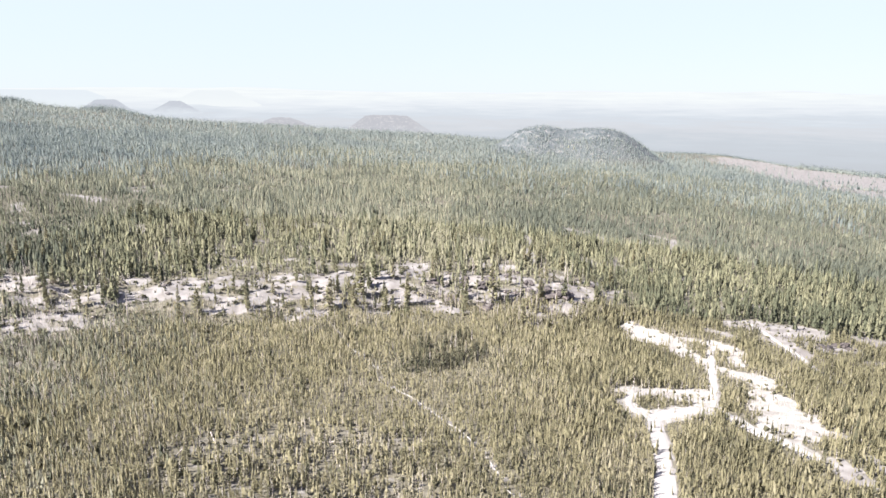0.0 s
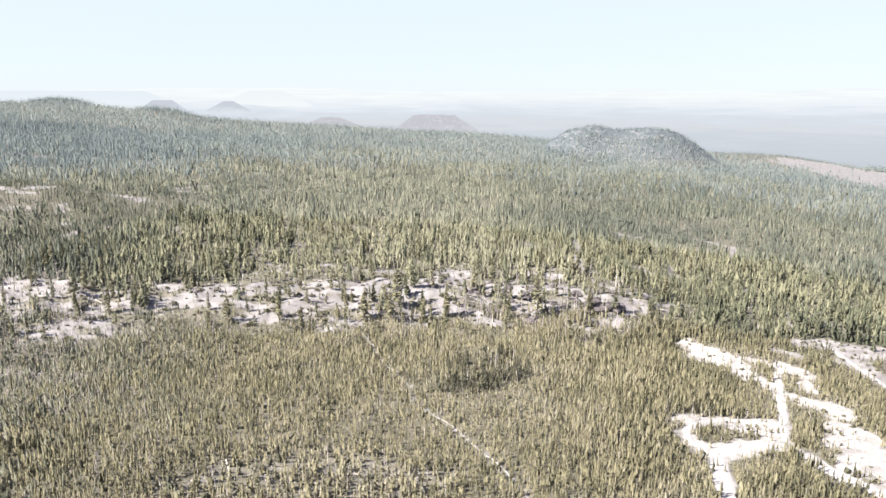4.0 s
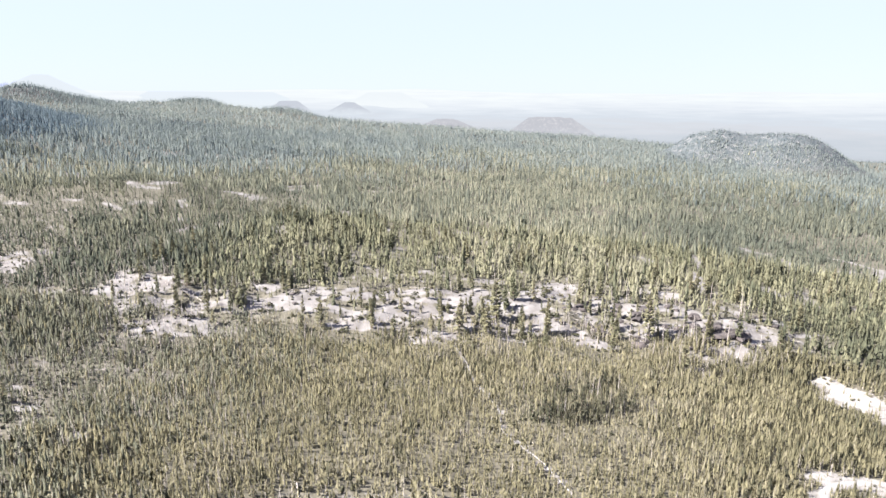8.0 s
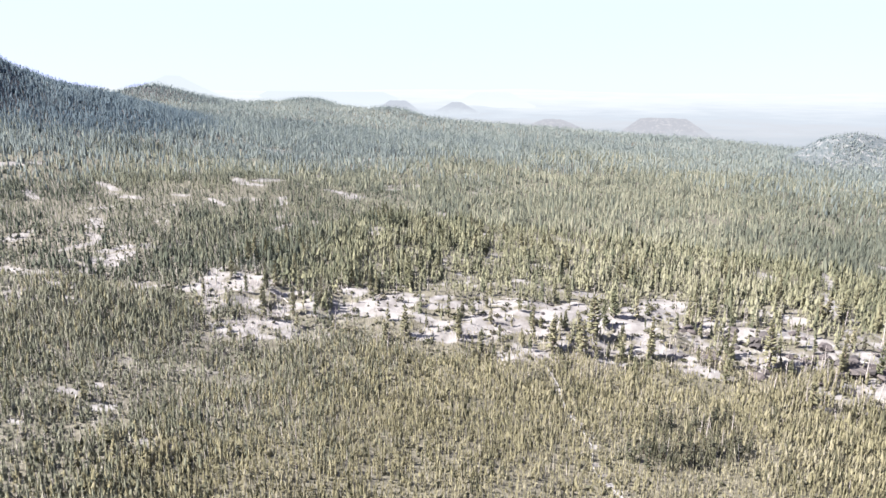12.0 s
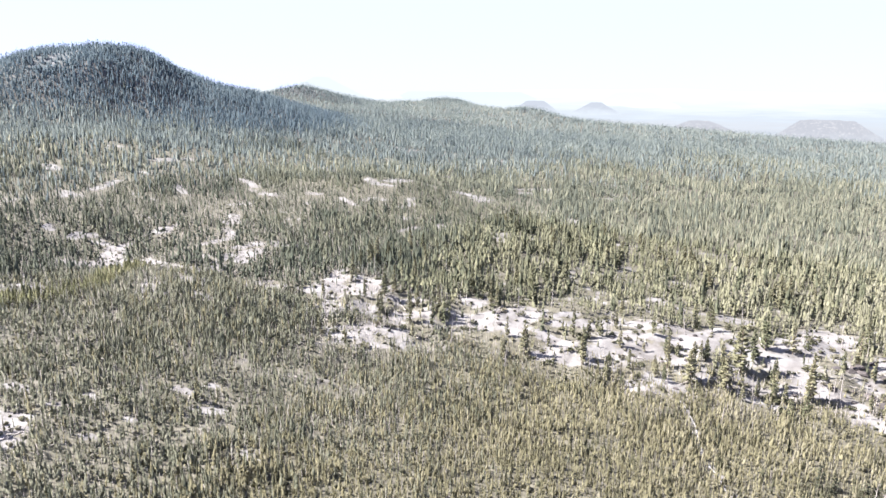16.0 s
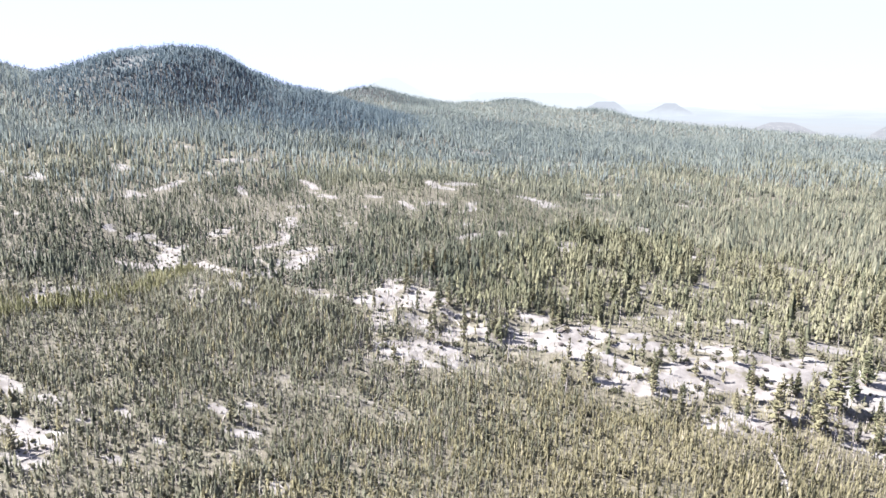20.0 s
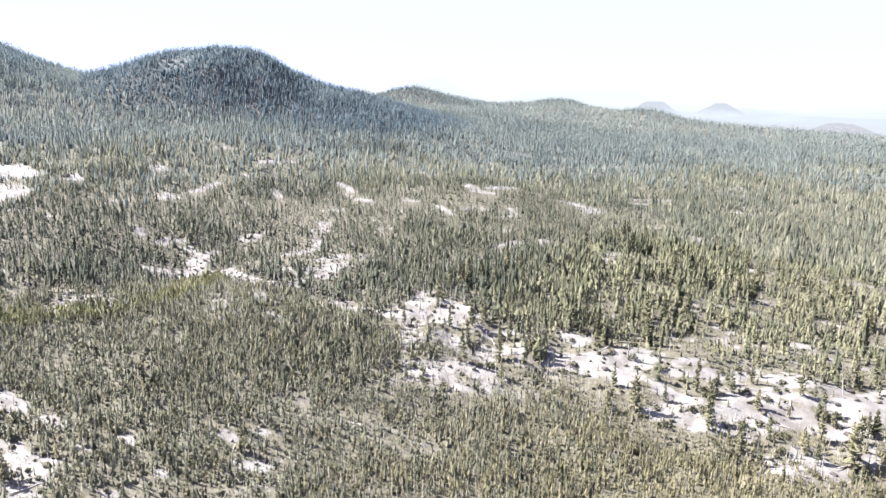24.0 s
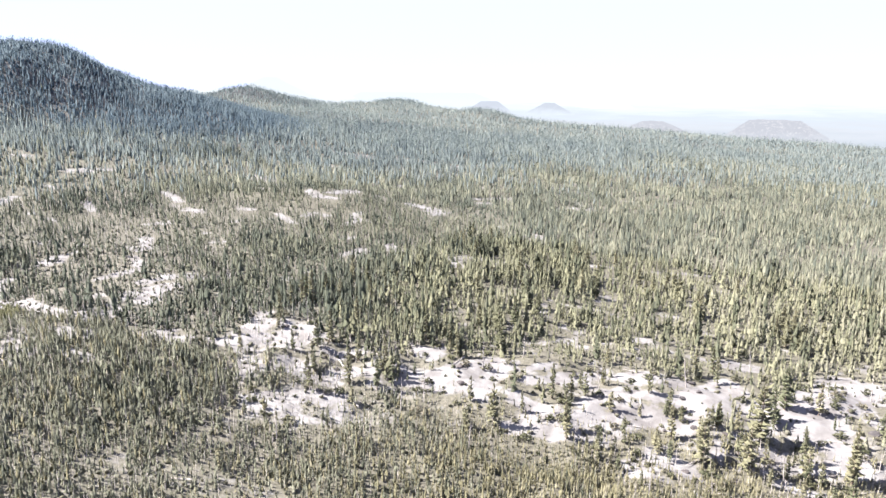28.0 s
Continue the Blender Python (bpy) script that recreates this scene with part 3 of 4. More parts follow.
def build_far_hill(x, y, top, r, flat, power, material, label):
    """A far cinder cone: a flat or blunt top, straight flanks that run out at the foot, all a little uneven, sunk in the basin."""
    k, m = 64, 18
    base = -215 + (math.hypot(x, y) - 2300) * 0.117 - 45
    co = [(x, y, top - (top - base) * 0.03)]
    for j in range(1, m + 1):
        for i in range(k):
            a, s = 2 * math.pi * i / k, j / m
            rr = r * s * (1 + 0.12 * math.sin(3 * a + x) + 0.06 * math.sin(7 * a + y))
            co.append((x + rr * math.cos(a), y + rr * math.sin(a), base + (top - base) * (max(0.0, 1 - max(0.0, s - flat) / (1 - flat)) ** power + 0.035 * math.sin(5 * a + 9 * s + y) * s * (1 - s) - 0.03 * (s < flat * 0.6))))
    bm = bmesh.new()
    v = [bm.verts.new(c) for c in co]
    for i in range(k):
        n = (i + 1) % k
        bm.faces.new((v[0], v[1 + i], v[1 + n]))
        for j in range(m - 1):
            o = 1 + j * k
            bm.faces.new((v[o + i], v[o + k + i], v[o + k + n], v[o + n]))
    me = bpy.data.meshes.new("distant_hill")
    bm.to_mesh(me)
    bm.free()
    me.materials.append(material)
    me.polygons.foreach_set("use_smooth", np.full(len(me.polygons), True))
    tagged(new("distant_hill", me), label, "hill", "distant hills", kind="structure")


build_basin()
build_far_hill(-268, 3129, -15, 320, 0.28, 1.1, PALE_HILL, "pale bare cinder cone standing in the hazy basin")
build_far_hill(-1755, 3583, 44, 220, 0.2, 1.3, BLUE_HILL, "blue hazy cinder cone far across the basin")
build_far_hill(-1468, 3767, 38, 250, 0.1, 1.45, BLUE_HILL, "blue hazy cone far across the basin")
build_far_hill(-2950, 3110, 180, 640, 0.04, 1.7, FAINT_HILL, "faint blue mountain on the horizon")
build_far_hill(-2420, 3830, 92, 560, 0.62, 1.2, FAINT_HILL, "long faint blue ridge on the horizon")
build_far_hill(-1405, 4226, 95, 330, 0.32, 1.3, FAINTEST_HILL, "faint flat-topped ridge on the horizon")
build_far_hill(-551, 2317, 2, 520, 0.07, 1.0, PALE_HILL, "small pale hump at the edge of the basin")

# ---------------- trees ----------------
def fir_shape(tiers, spokes, rad, low, seed, sprays=0, trunk_sides=3, trunk_r=0.09):
    """A slim conifer, 1 high and 1 in half width: a trunk, ragged skirts of needles, and single boughs that stand out of them."""
    rng = np.random.RandomState(seed)
    co, tri, what = [], [], []
    for i in range(trunk_sides):
        a = 2 * math.pi * i / trunk_sides
        co.append((trunk_r * math.cos(a), trunk_r * math.sin(a), -0.03))
    if trunk_sides:
        co.append((0, 0, 0.9))
    for i in range(trunk_sides):
        tri.append((i, (i + 1) % trunk_sides, trunk_sides))
        what.append(0)
    for j in range(tiers):
        s = j / max(tiers - 1, 1)
        z0 = low + (0.90 - low) * s
        step = (0.98 - low) / tiers
        r = rad * (1 - 0.82 * s) ** 0.85 * (0.7 + 0.55 * rng.rand())
        top = len(co)
        co.append((rng.normal(0, 0.03), rng.normal(0, 0.03), min(1.0, z0 + step * 1.5)))
        turn = rng.rand() * 6.28
        for i in range(spokes):
            a = turn + 2 * math.pi * (i + rng.uniform(-0.25, 0.25)) / spokes
            q = r * (rng.uniform(0.8, 1.35) if i % 2 else rng.uniform(0.3, 0.75))
            co.append((q * math.cos(a), q * math.sin(a), z0 - step * rng.uniform(-0.25, 0.6)))
        for i in range(spokes):
            tri.append((top, top + 1 + i, top + 1 + (i + 1) % spokes))
            what.append(1)
    for i in range(sprays):
        f = (i + rng.uniform(0, 1)) / sprays
        z = low + (0.88 - low) * f
        a, q = rng.rand() * 6.28, rad * rng.uniform(0.85, 1.35) * (1.05 - 0.85 * f)
        b, dz, k = rng.uniform(0.22, 0.45), rng.uniform(0.0, 0.07), len(co)
        co += [(0, 0, z - 0.01), (q * math.cos(a - b), q * math.sin(a - b), z + dz), (q * math.cos(a + b), q * math.sin(a + b), z + dz + rng.uniform(-0.04, 0.04))]
        tri.append((k, k + 1, k + 2))
        what.append(1)
    return np.array(co), np.array(tri), np.array(what)


def plant(name, label, x, y, tall, wide, tint, shapes, needles, seed, category="pine forest", stem=None):
    """Many trees in one mesh, each a turned and scaled copy of one of the shapes."""
    rng = np.random.RandomState(seed)
    pick = rng.randint(0, len(shapes), len(x))
    z = height(x, y)
    all_co, all_tri, all_what, all_tint, at = [], [], [], [], 0
    for k, (co, tri, what) in enumerate(shapes):
        s = np.where(pick == k)[0]
        if not len(s):
            continue
        a = rng.rand(len(s)) * 6.2832
        ca, sa = np.cos(a)[:, None], np.sin(a)[:, None]
        h, w = tall[s][:, None], wide[s][:, None] * tall[s][:, None]
        lx, ly = rng.normal(0, 0.03, len(s))[:, None], rng.normal(0, 0.03, len(s))[:, None]
        px, py, pz = co[:, 0][None, :] * w, co[:, 1][None, :] * w, co[:, 2][None, :] * h
        c = np.stack([px * ca - py * sa + x[s][:, None] + lx * pz, px * sa + py * ca + y[s][:, None] + ly * pz, pz + z[s][:, None]], 2)
        all_co.append(c.reshape(-1, 3))
        all_tri.append((tri[None] + (at + np.arange(len(s)) * len(co))[:, None, None]).reshape(-1, 3))
        all_what.append(np.tile(what, len(s)))
        all_tint.append(np.repeat(tint[s], len(co)))
        at += len(s) * len(co)
    me = mesh_from(name, np.concatenate(all_co), np.concatenate(all_tri), [stem or BARK, needles], np.concatenate(all_what), [("tint", np.concatenate(all_tint))], True)
    return tagged(new(name, me), label, category, kind="stuff")


def scatter(step, seed, box, share):
    """Places on a shaken grid, kept by the share of trees that stand there."""
    rng = np.random.RandomState(seed)
    x0, x1, y0, y1 = box
    gx, gy = np.meshgrid(np.arange(x0, x1, step), np.arange(y0, y1, step))
    x = gx.ravel() + rng.uniform(-0.5, 0.5, gx.size) * step
    y = gy.ravel() + rng.uniform(-0.5, 0.5, gx.size) * step
    luck = rng.rand(gx.size)
    keep = wooded(x, y)
    x, y, luck = x[keep], y[keep], luck[keep]
    keep = luck < share(x, y)
    return x[keep], y[keep]


def wooded(x, y):
    """The side of the land that carries forest."""
    return ((x < 0.70 * y + 40) & (y > 91 + 0.231 * (-17 - x) - 30) & (y > 92)) | ((np.abs(x + 15) < 150) & (np.abs(y - 15) < 95))


def openness(x, y):
    """Share of trees that stand at a place, from the bare and thin stretches."""
    b = nearness(x, y, OPENINGS) + ragged(x, y)
    keep = np.clip(0.55 - b * 2.2, 0.03 + ((0.3 + 0.15 * softstep(-120, -200, x)) * softstep(260, 400, ring(x, y)) + 0.32 * softstep(-95, -125, x) * softstep(200, 235, ring(x, y)) * softstep(420, 300, ring(x, y))) * (nearness(x, y, QUARRY + WESTERN[:6]) < 0) * (np.hypot(x, y) < 900), 1)
    clumps = softstep(0.54, 0.64, value_noise(x, y, 12, 37) * 0.6 + value_noise(x, y, 5, 38) * 0.4)
    keep = np.maximum(keep, 0.4 * clumps * (nearness(x, y, SCARP_ZONE) > -0.2))
    keep = keep * (1 - 0.5 * softstep(-0.1, 0.3, nearness(x, y, SCARP_ZONE)))
    keep = np.where(nearness(x, y, ROAD_BITS) > 0, 0.04, keep)
    thin = nearness(x, y, THIN)
    keep = keep * (1 - gaps(x, y) * (0.2 + 0.35 * softstep(-0.2, 0.3, thin)))
    keep = keep * (1 - 0.85 * glades(x, y)) * (1 - 0.35 * flecks(x, y) * poor_west(x, y)) * (1 - flecks(x, y) * np.maximum(0.85 * broken(x, y), 0.6 * thinned(x, y)))
    keep = keep * (1 - 0.55 * softstep(-0.3, 0.4, nearness(x, y, SPARSE)))
    keep = keep * (1 - 0.75 * softstep(0, 0.5, nearness(x, y, BROW) + ragged(x, y)))
    keep = np.where(nearness(x, y, BELT) > 0, np.maximum(keep, 0.85), keep)
    return keep * (1 - 0.06 * softstep(-0.2, 0.35, thin + (value_noise(x, y, 14, 12) - 0.5) * 0.9))


def low_edge(x, y):
    """1 where the trees stand low along the edge of an opening."""
    d = ring(x, y)
    ux, uy = (x + 8) / d, (y - 55) / d
    got = np.zeros(np.shape(x))
    for step in (4, 9, 15):
        got = np.maximum(got, softstep(-0.2, 0.3, nearness(x + ux * step, y + uy * step, OPENINGS)) * (1.1 - 0.03 * step))
    for step in (3, 7):
        got = np.maximum(got, 0.8 * flecks(x + ux * step, y + uy * step) * broken(x, y))
    return np.where(d < 900, got * (1 - 0.15 * softstep(280, 420, d)), 0)


# a belt of yellow-green young pines, and a clump of dark taller ones
BELT = [(-250, 128, -240, 150, 6), (-240, 150, -235, 170, 4.5), (-235, 170, -242, 192, 4), (-242, 192, -256, 214, 5)]
DARK_CLUMP = [(-11, 204, -3, 209, 5), (3, 210, 10, 221, 5), (-9, 222, 9, 233, 3)]
DARK_GROVE = [
    (-540, 480, -548, 567, 18), (-414, 613, -406, 624, 12), (-380, 342, -375, 351, 7), (-389, 312, -384, 320, 7), (-285, 338, -280, 344, 5), (-224, 385, -212, 385, 5), (-176, 371, -165, 387, 5), (-539, 540, -534, 560, 16),
    (-296, 740, -268, 756, 6), (11, 520, 19, 524, 5), (133, 485, 157, 505, 5), (-533, 475, -538, 552, 7), (-414, 333, -358, 334, 5), (-284, 168, -258, 184, 6), (-268, 337, -267, 348, 6),
]


def hilliness(x, y):
    """1 on the tops of the hills, falling to 0 round their feet."""
    got = np.zeros(np.shape(x))
    for cx, cy, h, r, k in HILLS:
        got = np.maximum(got, np.clip(1.5 - np.hypot(x - cx, y - cy) / r, 0, 1))
    return got


def on_hill(x, y):
    got = np.zeros(np.shape(x), bool)
    for cx, cy, h, r, k in HILLS:
        got |= np.hypot(x - cx, y - cy) < r * 1.35
    return got


def is_front(x, y):
    front = y < scarp_line(x) + 4 + np.clip(-x - 190, 0, 400) * 0.05
    front = np.where(x > 75, y < 284 - (x - 75) * 0.2, front)
    return front & (ring(x, y) < 340) & ((x > -262) | (nearness(x, y, BELT) > 0))


def tints(x, y, seed, centre=0.5):
    rng = np.random.RandomState(seed)
    return np.clip(rng.normal(centre, 0.2, len(x)) + (value_noise(x, y, 40, 17) - 0.5) * 0.35 + (value_noise(x, y, 130, 49) - 0.5) * 0.35 + (value_noise(x, y, 15, 46) - 0.5) * 0.4, 0, 1)


def young_forest():
    def share(x, y):
        return np.where(y < 92, 0.5, 1) * is_front(x, y) * openness(x, y) * (0.6 + 0.4 * value_noise(x, y, 30, 13) + 0.35 * value_noise(x, y, 8, 23) + 0.05 * softstep(-100, -150, x))

    x, y = scatter(0.97, 41, (-330, 260, -80, 330), share)
    rng = np.random.RandomState(42)
    belt, clump, thin = nearness(x, y, BELT) > 0, nearness(x, y, DARK_CLUMP) > 0, nearness(x, y, THIN) > 0
    tall = (2.5 + 1.2 * (value_noise(x, y, 35, 18) - 0.3) + 0.9 * (value_noise(x, y, 7, 47) - 0.5)) * rng.uniform(0.45, 1.4, len(x))
    tall = np.where(belt, tall * 1.4, np.where(clump & (rng.rand(len(x)) < 0.3), tall * 1.6, np.where(thin, tall * 1.1, tall * (1 - 0.4 * low_edge(x, y)) * (1 + 0.4 * softstep(15, 60, x)))))
    tint = 0.55 + 0.85 * (tints(x, y, 43, 0.55) - 0.55) + 0.06 * thin
    tint = tint - 0.02 * softstep(-60, -120, x) - 0.10 * softstep(20, 80, x)
    tint = np.where(clump & (rng.rand(len(x)) < 0.7), 0.06, tint)
    lone = rng.rand(len(x)) < 0.035
    tall, tint = np.where(lone, tall * 1.3, tall), np.where(lone, 0.05, tint)
    wide = rng.uniform(0.13, 0.23, len(x)) + 0.04 * thin - 0.035 * clump
    under = y < 92
    wide = np.where(under, wide * 1.5, wide)
    fine, plain = [fir_shape(3, 3, 0.85, 0.05, s, 8, 0) for s in range(14)], [fir_shape(3, 3, 0.9, 0.05, 50 + s, 4, 0) for s in range(14)]
    simple = [fir_shape(2, 3, 1.05, 0.05, 90 + s, 0, 0) for s in range(10)]
    near = (ring(x, y) < 165) & (y > 92)
    label = "dense olive-green young pines on pale pumice ground"
    dull = (rng.rand(len(x)) < 0.85 * softstep(-60, -150, x + 30 * (value_noise(x, y, 25, 51) - 0.5))) & ~belt & ~under
    olive = ~belt & ~under & ~dull
    for name, which, shapes, needles, about in (("young_pine_forest", near & olive, fine, NEEDLE_YOUNG, label), ("young_pine_stand", ~near & olive, plain, NEEDLE_YOUNG, label), ("young_pine_thicket", under, simple, NEEDLE_YOUNG, label),
                                                ("thinned_pine_stand", dull, plain, NEEDLE_DULL, "grey-olive young pines thinly spread over pale ground")):
        plant(name, about, x[which], y[which], tall[which], wide[which], tint[which], shapes, needles, 44)
    plant("yellow_green_pine_belt", "belt of bright yellow-green young pines along a track", x[belt], y[belt], tall[belt], wide[belt], tint[belt], fine, NEEDLE_YELLOW, 45)


NEEDLE_YELLOW = needle_material("yellow_green_needles", [(0.0, (0.085, 0.09, 0.045)), (0.5, (0.172, 0.167, 0.092)), (1.0, (0.25, 0.235, 0.14))], patch=(0.15, 0.15, 0.09))


def craggy(x, y):
    """Bare rock between the trees of the low mesa."""
    on = np.hypot((x - 225) / 135, (y - 1264) / 58) < 1
    return on * softstep(0.46, 0.62, value_noise(x, y, 24, 8) * 0.65 + value_noise(x, y, 9, 28) * 0.35)


def haze_share(x, y):
    """The needles turn from olive to blue-green farther out, haze put into their colour."""
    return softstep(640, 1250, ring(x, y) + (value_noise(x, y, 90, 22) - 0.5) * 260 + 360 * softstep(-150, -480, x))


def middle_forest():
    def share(x, y):
        r = ring(x, y)
        some = (0.25 + 0.55 * value_noise(x, y, 45, 14) + 0.55 * value_noise(x, y, 13, 16)) * (1 - 0.15 * softstep(-0.1, 0.3, nearness(x, y, THIN))) * (1 + 0.9 * (nearness(x, y, DARK_GROVE) > 0))
        return (~is_front(x, y) & (r < 1180)) * openness(x, y) * some * (1 - 0.2 * softstep(380, 460, r) - 0.22 * softstep(560, 700, r)) * (1 - haze_share(x, y)) * (1 + 1.1 * poor_west(x, y))

    x, y = scatter(2.1, 51, (-940, 860, 90, 1230), share)
    rng = np.random.RandomState(52)
    tall = (6.2 + 3.0 * (value_noise(x, y, 80, 19) - 0.4) + 3.4 * (value_noise(x, y, 24, 29) - 0.5)) * rng.uniform(0.42, 1.4, len(x))
    poor = poor_west(x, y)
    tall = tall * (1 - poor * rng.uniform(0.3, 0.68, len(x))) * (1 - 0.62 * low_edge(x, y))
    lone = rng.rand(len(x)) < 0.08
    grove = (nearness(x, y, DARK_GROVE) > 0) | lone
    tall = np.where(lone, tall * 1.5, np.where(grove, tall * 1.5, tall))
    tint = np.where(grove, 0.05, np.clip(tints(x, y, 53) + 0.16 * softstep(460, 360, ring(x, y)) * (1 - poor) - 0.10 * poor - 0.12 * softstep(-60, -200, x) - 0.38 * softstep(-20, 90, x) * softstep(1000, 700, ring(x, y)), 0, 1))
    wide = (rng.uniform(0.17, 0.28, len(x)) + 0.10 * poor * rng.rand(len(x))) * (1 - 0.3 * softstep(340, 480, ring(x, y)))
    near = ring(x, y) < 400
    poorly = rng.rand(len(x)) < softstep(0.25, 0.85, poor)
    plant("stunted_pine_forest", "short grey-green pines thinly spread over poor pale ground", x[poorly], y[poorly], tall[poorly], wide[poorly], tint[poorly], [fir_shape(3, 3, 0.85, 0.05, 140 + s, 5, 0) for s in range(12)], NEEDLE_GREY, 55)
    for part_of, tag, needles, shapes in ((near & ~poorly, "pine_forest", NEEDLE_TALL, [fir_shape(4, 3, 0.8, 0.05, 100 + s, 9, 0) for s in range(14)]), (~near & ~poorly, "open_pine_forest", NEEDLE_MIXED, [fir_shape(2, 3, 1.05, 0.05, 120 + s, 0, 0) for s in range(16)])):
        plant(tag, "olive-green pines in a wide closed forest", x[part_of], y[part_of], tall[part_of], wide[part_of], tint[part_of], shapes, needles, 54)


def far_forest():
    def share(x, y):
        r = ring(x, y)
        return ((r > 400) & (r < 1200)) * openness(x, y) * np.where(on_hill(x, y), 1.15, 0.7) * (0.55 + 0.35 * value_noise(x, y, 60, 15) + 0.3 * value_noise(x, y, 17, 16)) * np.where(on_hill(x, y) & (r > 650), 1, haze_share(x, y)) * (1 - 0.45 * craggy(x, y))

    x, y = scatter(2.8, 61, (-1220, 900, 90, 1260), share)
    rng = np.random.RandomState(62)
    tall = 8.6 * rng.uniform(0.5, 1.45, len(x))
    tall = np.where(on_hill(x, y) & (x > 0), tall * 0.55, tall)
    grove = (nearness(x, y, DARK_GROVE) > 0) | (rng.rand(len(x)) < 0.025)
    tall = np.where(grove, tall * 1.3, tall) * (0.72 + 0.28 * softstep(420, 700, ring(x, y))) * (1 - 0.5 * low_edge(x, y))
    shapes = [fir_shape(2, 3, 1.05, 0.05, 200 + s, 0, 0) for s in range(14)]
    wide = rng.uniform(0.12, 0.19, len(x)) + 0.06 * hilliness(x, y)
    tint = np.clip(np.where(grove, 0.05, tints(x, y, 63) + rng.normal(0, 0.12, len(x)) - 0.15 * softstep(-180, -520, x)), 0, 1)
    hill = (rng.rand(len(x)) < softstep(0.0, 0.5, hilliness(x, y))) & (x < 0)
    plant("far_pine_forest", "pines covering the far plain, needles tinted blue-green for haze", x[~hill], y[~hill], tall[~hill], wide[~hill], tint[~hill], shapes, NEEDLE_FAR, 64)
    plant("hillside_pine_forest", "pines covering the wooded hill, needles tinted blue-grey for haze", x[hill], y[hill], tall[hill] * 0.85, wide[hill] * 1.1, tint[hill], shapes, NEEDLE_HILL, 65)


def rim_forest():
    x, y = scatter(3.9, 71, (-1900, 1300, 100, 2150), lambda x, y: ((ring(x, y) >= 1200) & (np.hypot(x, y) < rim(np.arctan2(x, y)) + 50)) * np.where((x > 480) & (np.hypot(x, y) > rim(np.arctan2(x, y)) - 40), 0.95, openness(x, y) * np.where(on_hill(x, y), 1.0, 0.38)) * (1 - 0.45 * craggy(x, y)))
    rng = np.random.RandomState(72)
    tall = 8.8 * rng.uniform(0.6, 1.3, len(x)) * (1 - 0.5 * (on_hill(x, y) & (x > 0)))
    shapes = [fir_shape(2, 3, 1.0, 0.05, 300 + s, 0, 0) for s in range(6)]
    plant("distant_pine_forest", "distant pines out to the edge of the plain, needles tinted for haze", x, y, tall, rng.uniform(0.16, 0.24, len(x)), np.clip(tints(x, y, 73) - 0.34 * hilliness(x, y), 0, 1), shapes, NEEDLE_FAR, 74)


def clump_shape(seed):
    """A low bush: an uneven lump of a few facets."""
    rng = np.random.RandomState(seed)
    co = [(rng.normal(0, 0.3), rng.normal(0, 0.3), 1.0)] + [(q * math.cos(a), q * math.sin(a), rng.uniform(0.1, 0.8)) for a, q in zip(np.arange(5) * 1.2566 + rng.uniform(-0.4, 0.4, 5), rng.uniform(0.4, 1.5, 5))]
    co += [(0, 0, -0.3)]
    tri = [(0, 1 + i, 1 + (i + 1) % 5) for i in range(5)] + [(1 + i, 6, 1 + (i + 1) % 5) for i in range(5)]
    return np.array(co), np.array(tri), np.ones(10, int)


def undergrowth():
    x, y = scatter(2.7, 81, (-340, 200, 92, 360), lambda x, y: 0.42 + 0.55 * np.clip(nearness(x, y, THIN) + 0.3, 0, 0.8) - 0.16 * (nearness(x, y, SCARP_ZONE) > -0.2) - 0.22 * (nearness(x, y, CLEARINGS) > -0.1) * (nearness(x, y, ROAD_BITS) < -0.1))
    x, y = x[nearness(x, y, ROAD_BITS) < -0.05], y[nearness(x, y, ROAD_BITS) < -0.05]
    rng = np.random.RandomState(82)
    plant("low_brush", "low grey-green brush between the young pines", x, y, rng.uniform(0.25, 1.15, len(x)), rng.uniform(0.45, 1.0, len(x)), rng.uniform(0, 1, len(x)),
          [clump_shape(s) for s in range(8)], BRUSH, 83, "brush")


def snag_shape(seed):
    """A thin grey dead sapling: a stem of three sides and a few bare twigs."""
    rng = np.random.RandomState(seed)
    co = [(0.07, 0, -0.03), (-0.035, 0.06, -0.03), (-0.035, -0.06, -0.03), (rng.normal(0, 0.08), rng.normal(0, 0.08), 1.0)]
    tri = [(0, 1, 3), (1, 2, 3), (2, 0, 3)]
    for i in range(5):
        z, a = 0.15 + 0.15 * i, rng.rand() * 6.28
        q = (1.05 - z) * rng.uniform(0.5, 1.1)
        k = len(co)
        co += [(0, 0, z - 0.02), (0, 0, z + 0.025), (q * math.cos(a), q * math.sin(a), z + rng.uniform(0.0, 0.1))]
        tri.append((k, k + 1, k + 2))
    return np.array(co), np.array(tri), np.zeros(len(tri), int)


def grey_saplings():
    def share(x, y):
        poor = softstep(-0.4, 0.2, nearness(x, y, THIN)) + softstep(-1.2, -0.2, nearness(x, y, SCARP_ZONE + CLEARINGS)) * 0.8
        poor = poor + 0.45 * poor_west(x, y)
        return (is_front(x, y) | (poor_west(x, y) > 0.2)) * (nearness(x, y, ROAD_BITS) < -0.1) * (0.10 + 1.15 * poor * value_noise(x, y, 11, 39)) * np.where(y < 92, 0.1, 1)

    x, y = scatter(2.0, 85, (-420, 200, 92, 400), share)
    rng = np.random.RandomState(86)
    plant("dead_saplings", "thin grey dead pine saplings among the young pines", x, y, rng.uniform(1.6, 4.6, len(x)), rng.uniform(0.14, 0.24, len(x)), rng.uniform(0, 1, len(x)),
          [snag_shape(s) for s in range(8)], DEADWOOD, 87, "dead saplings", DEADWOOD)


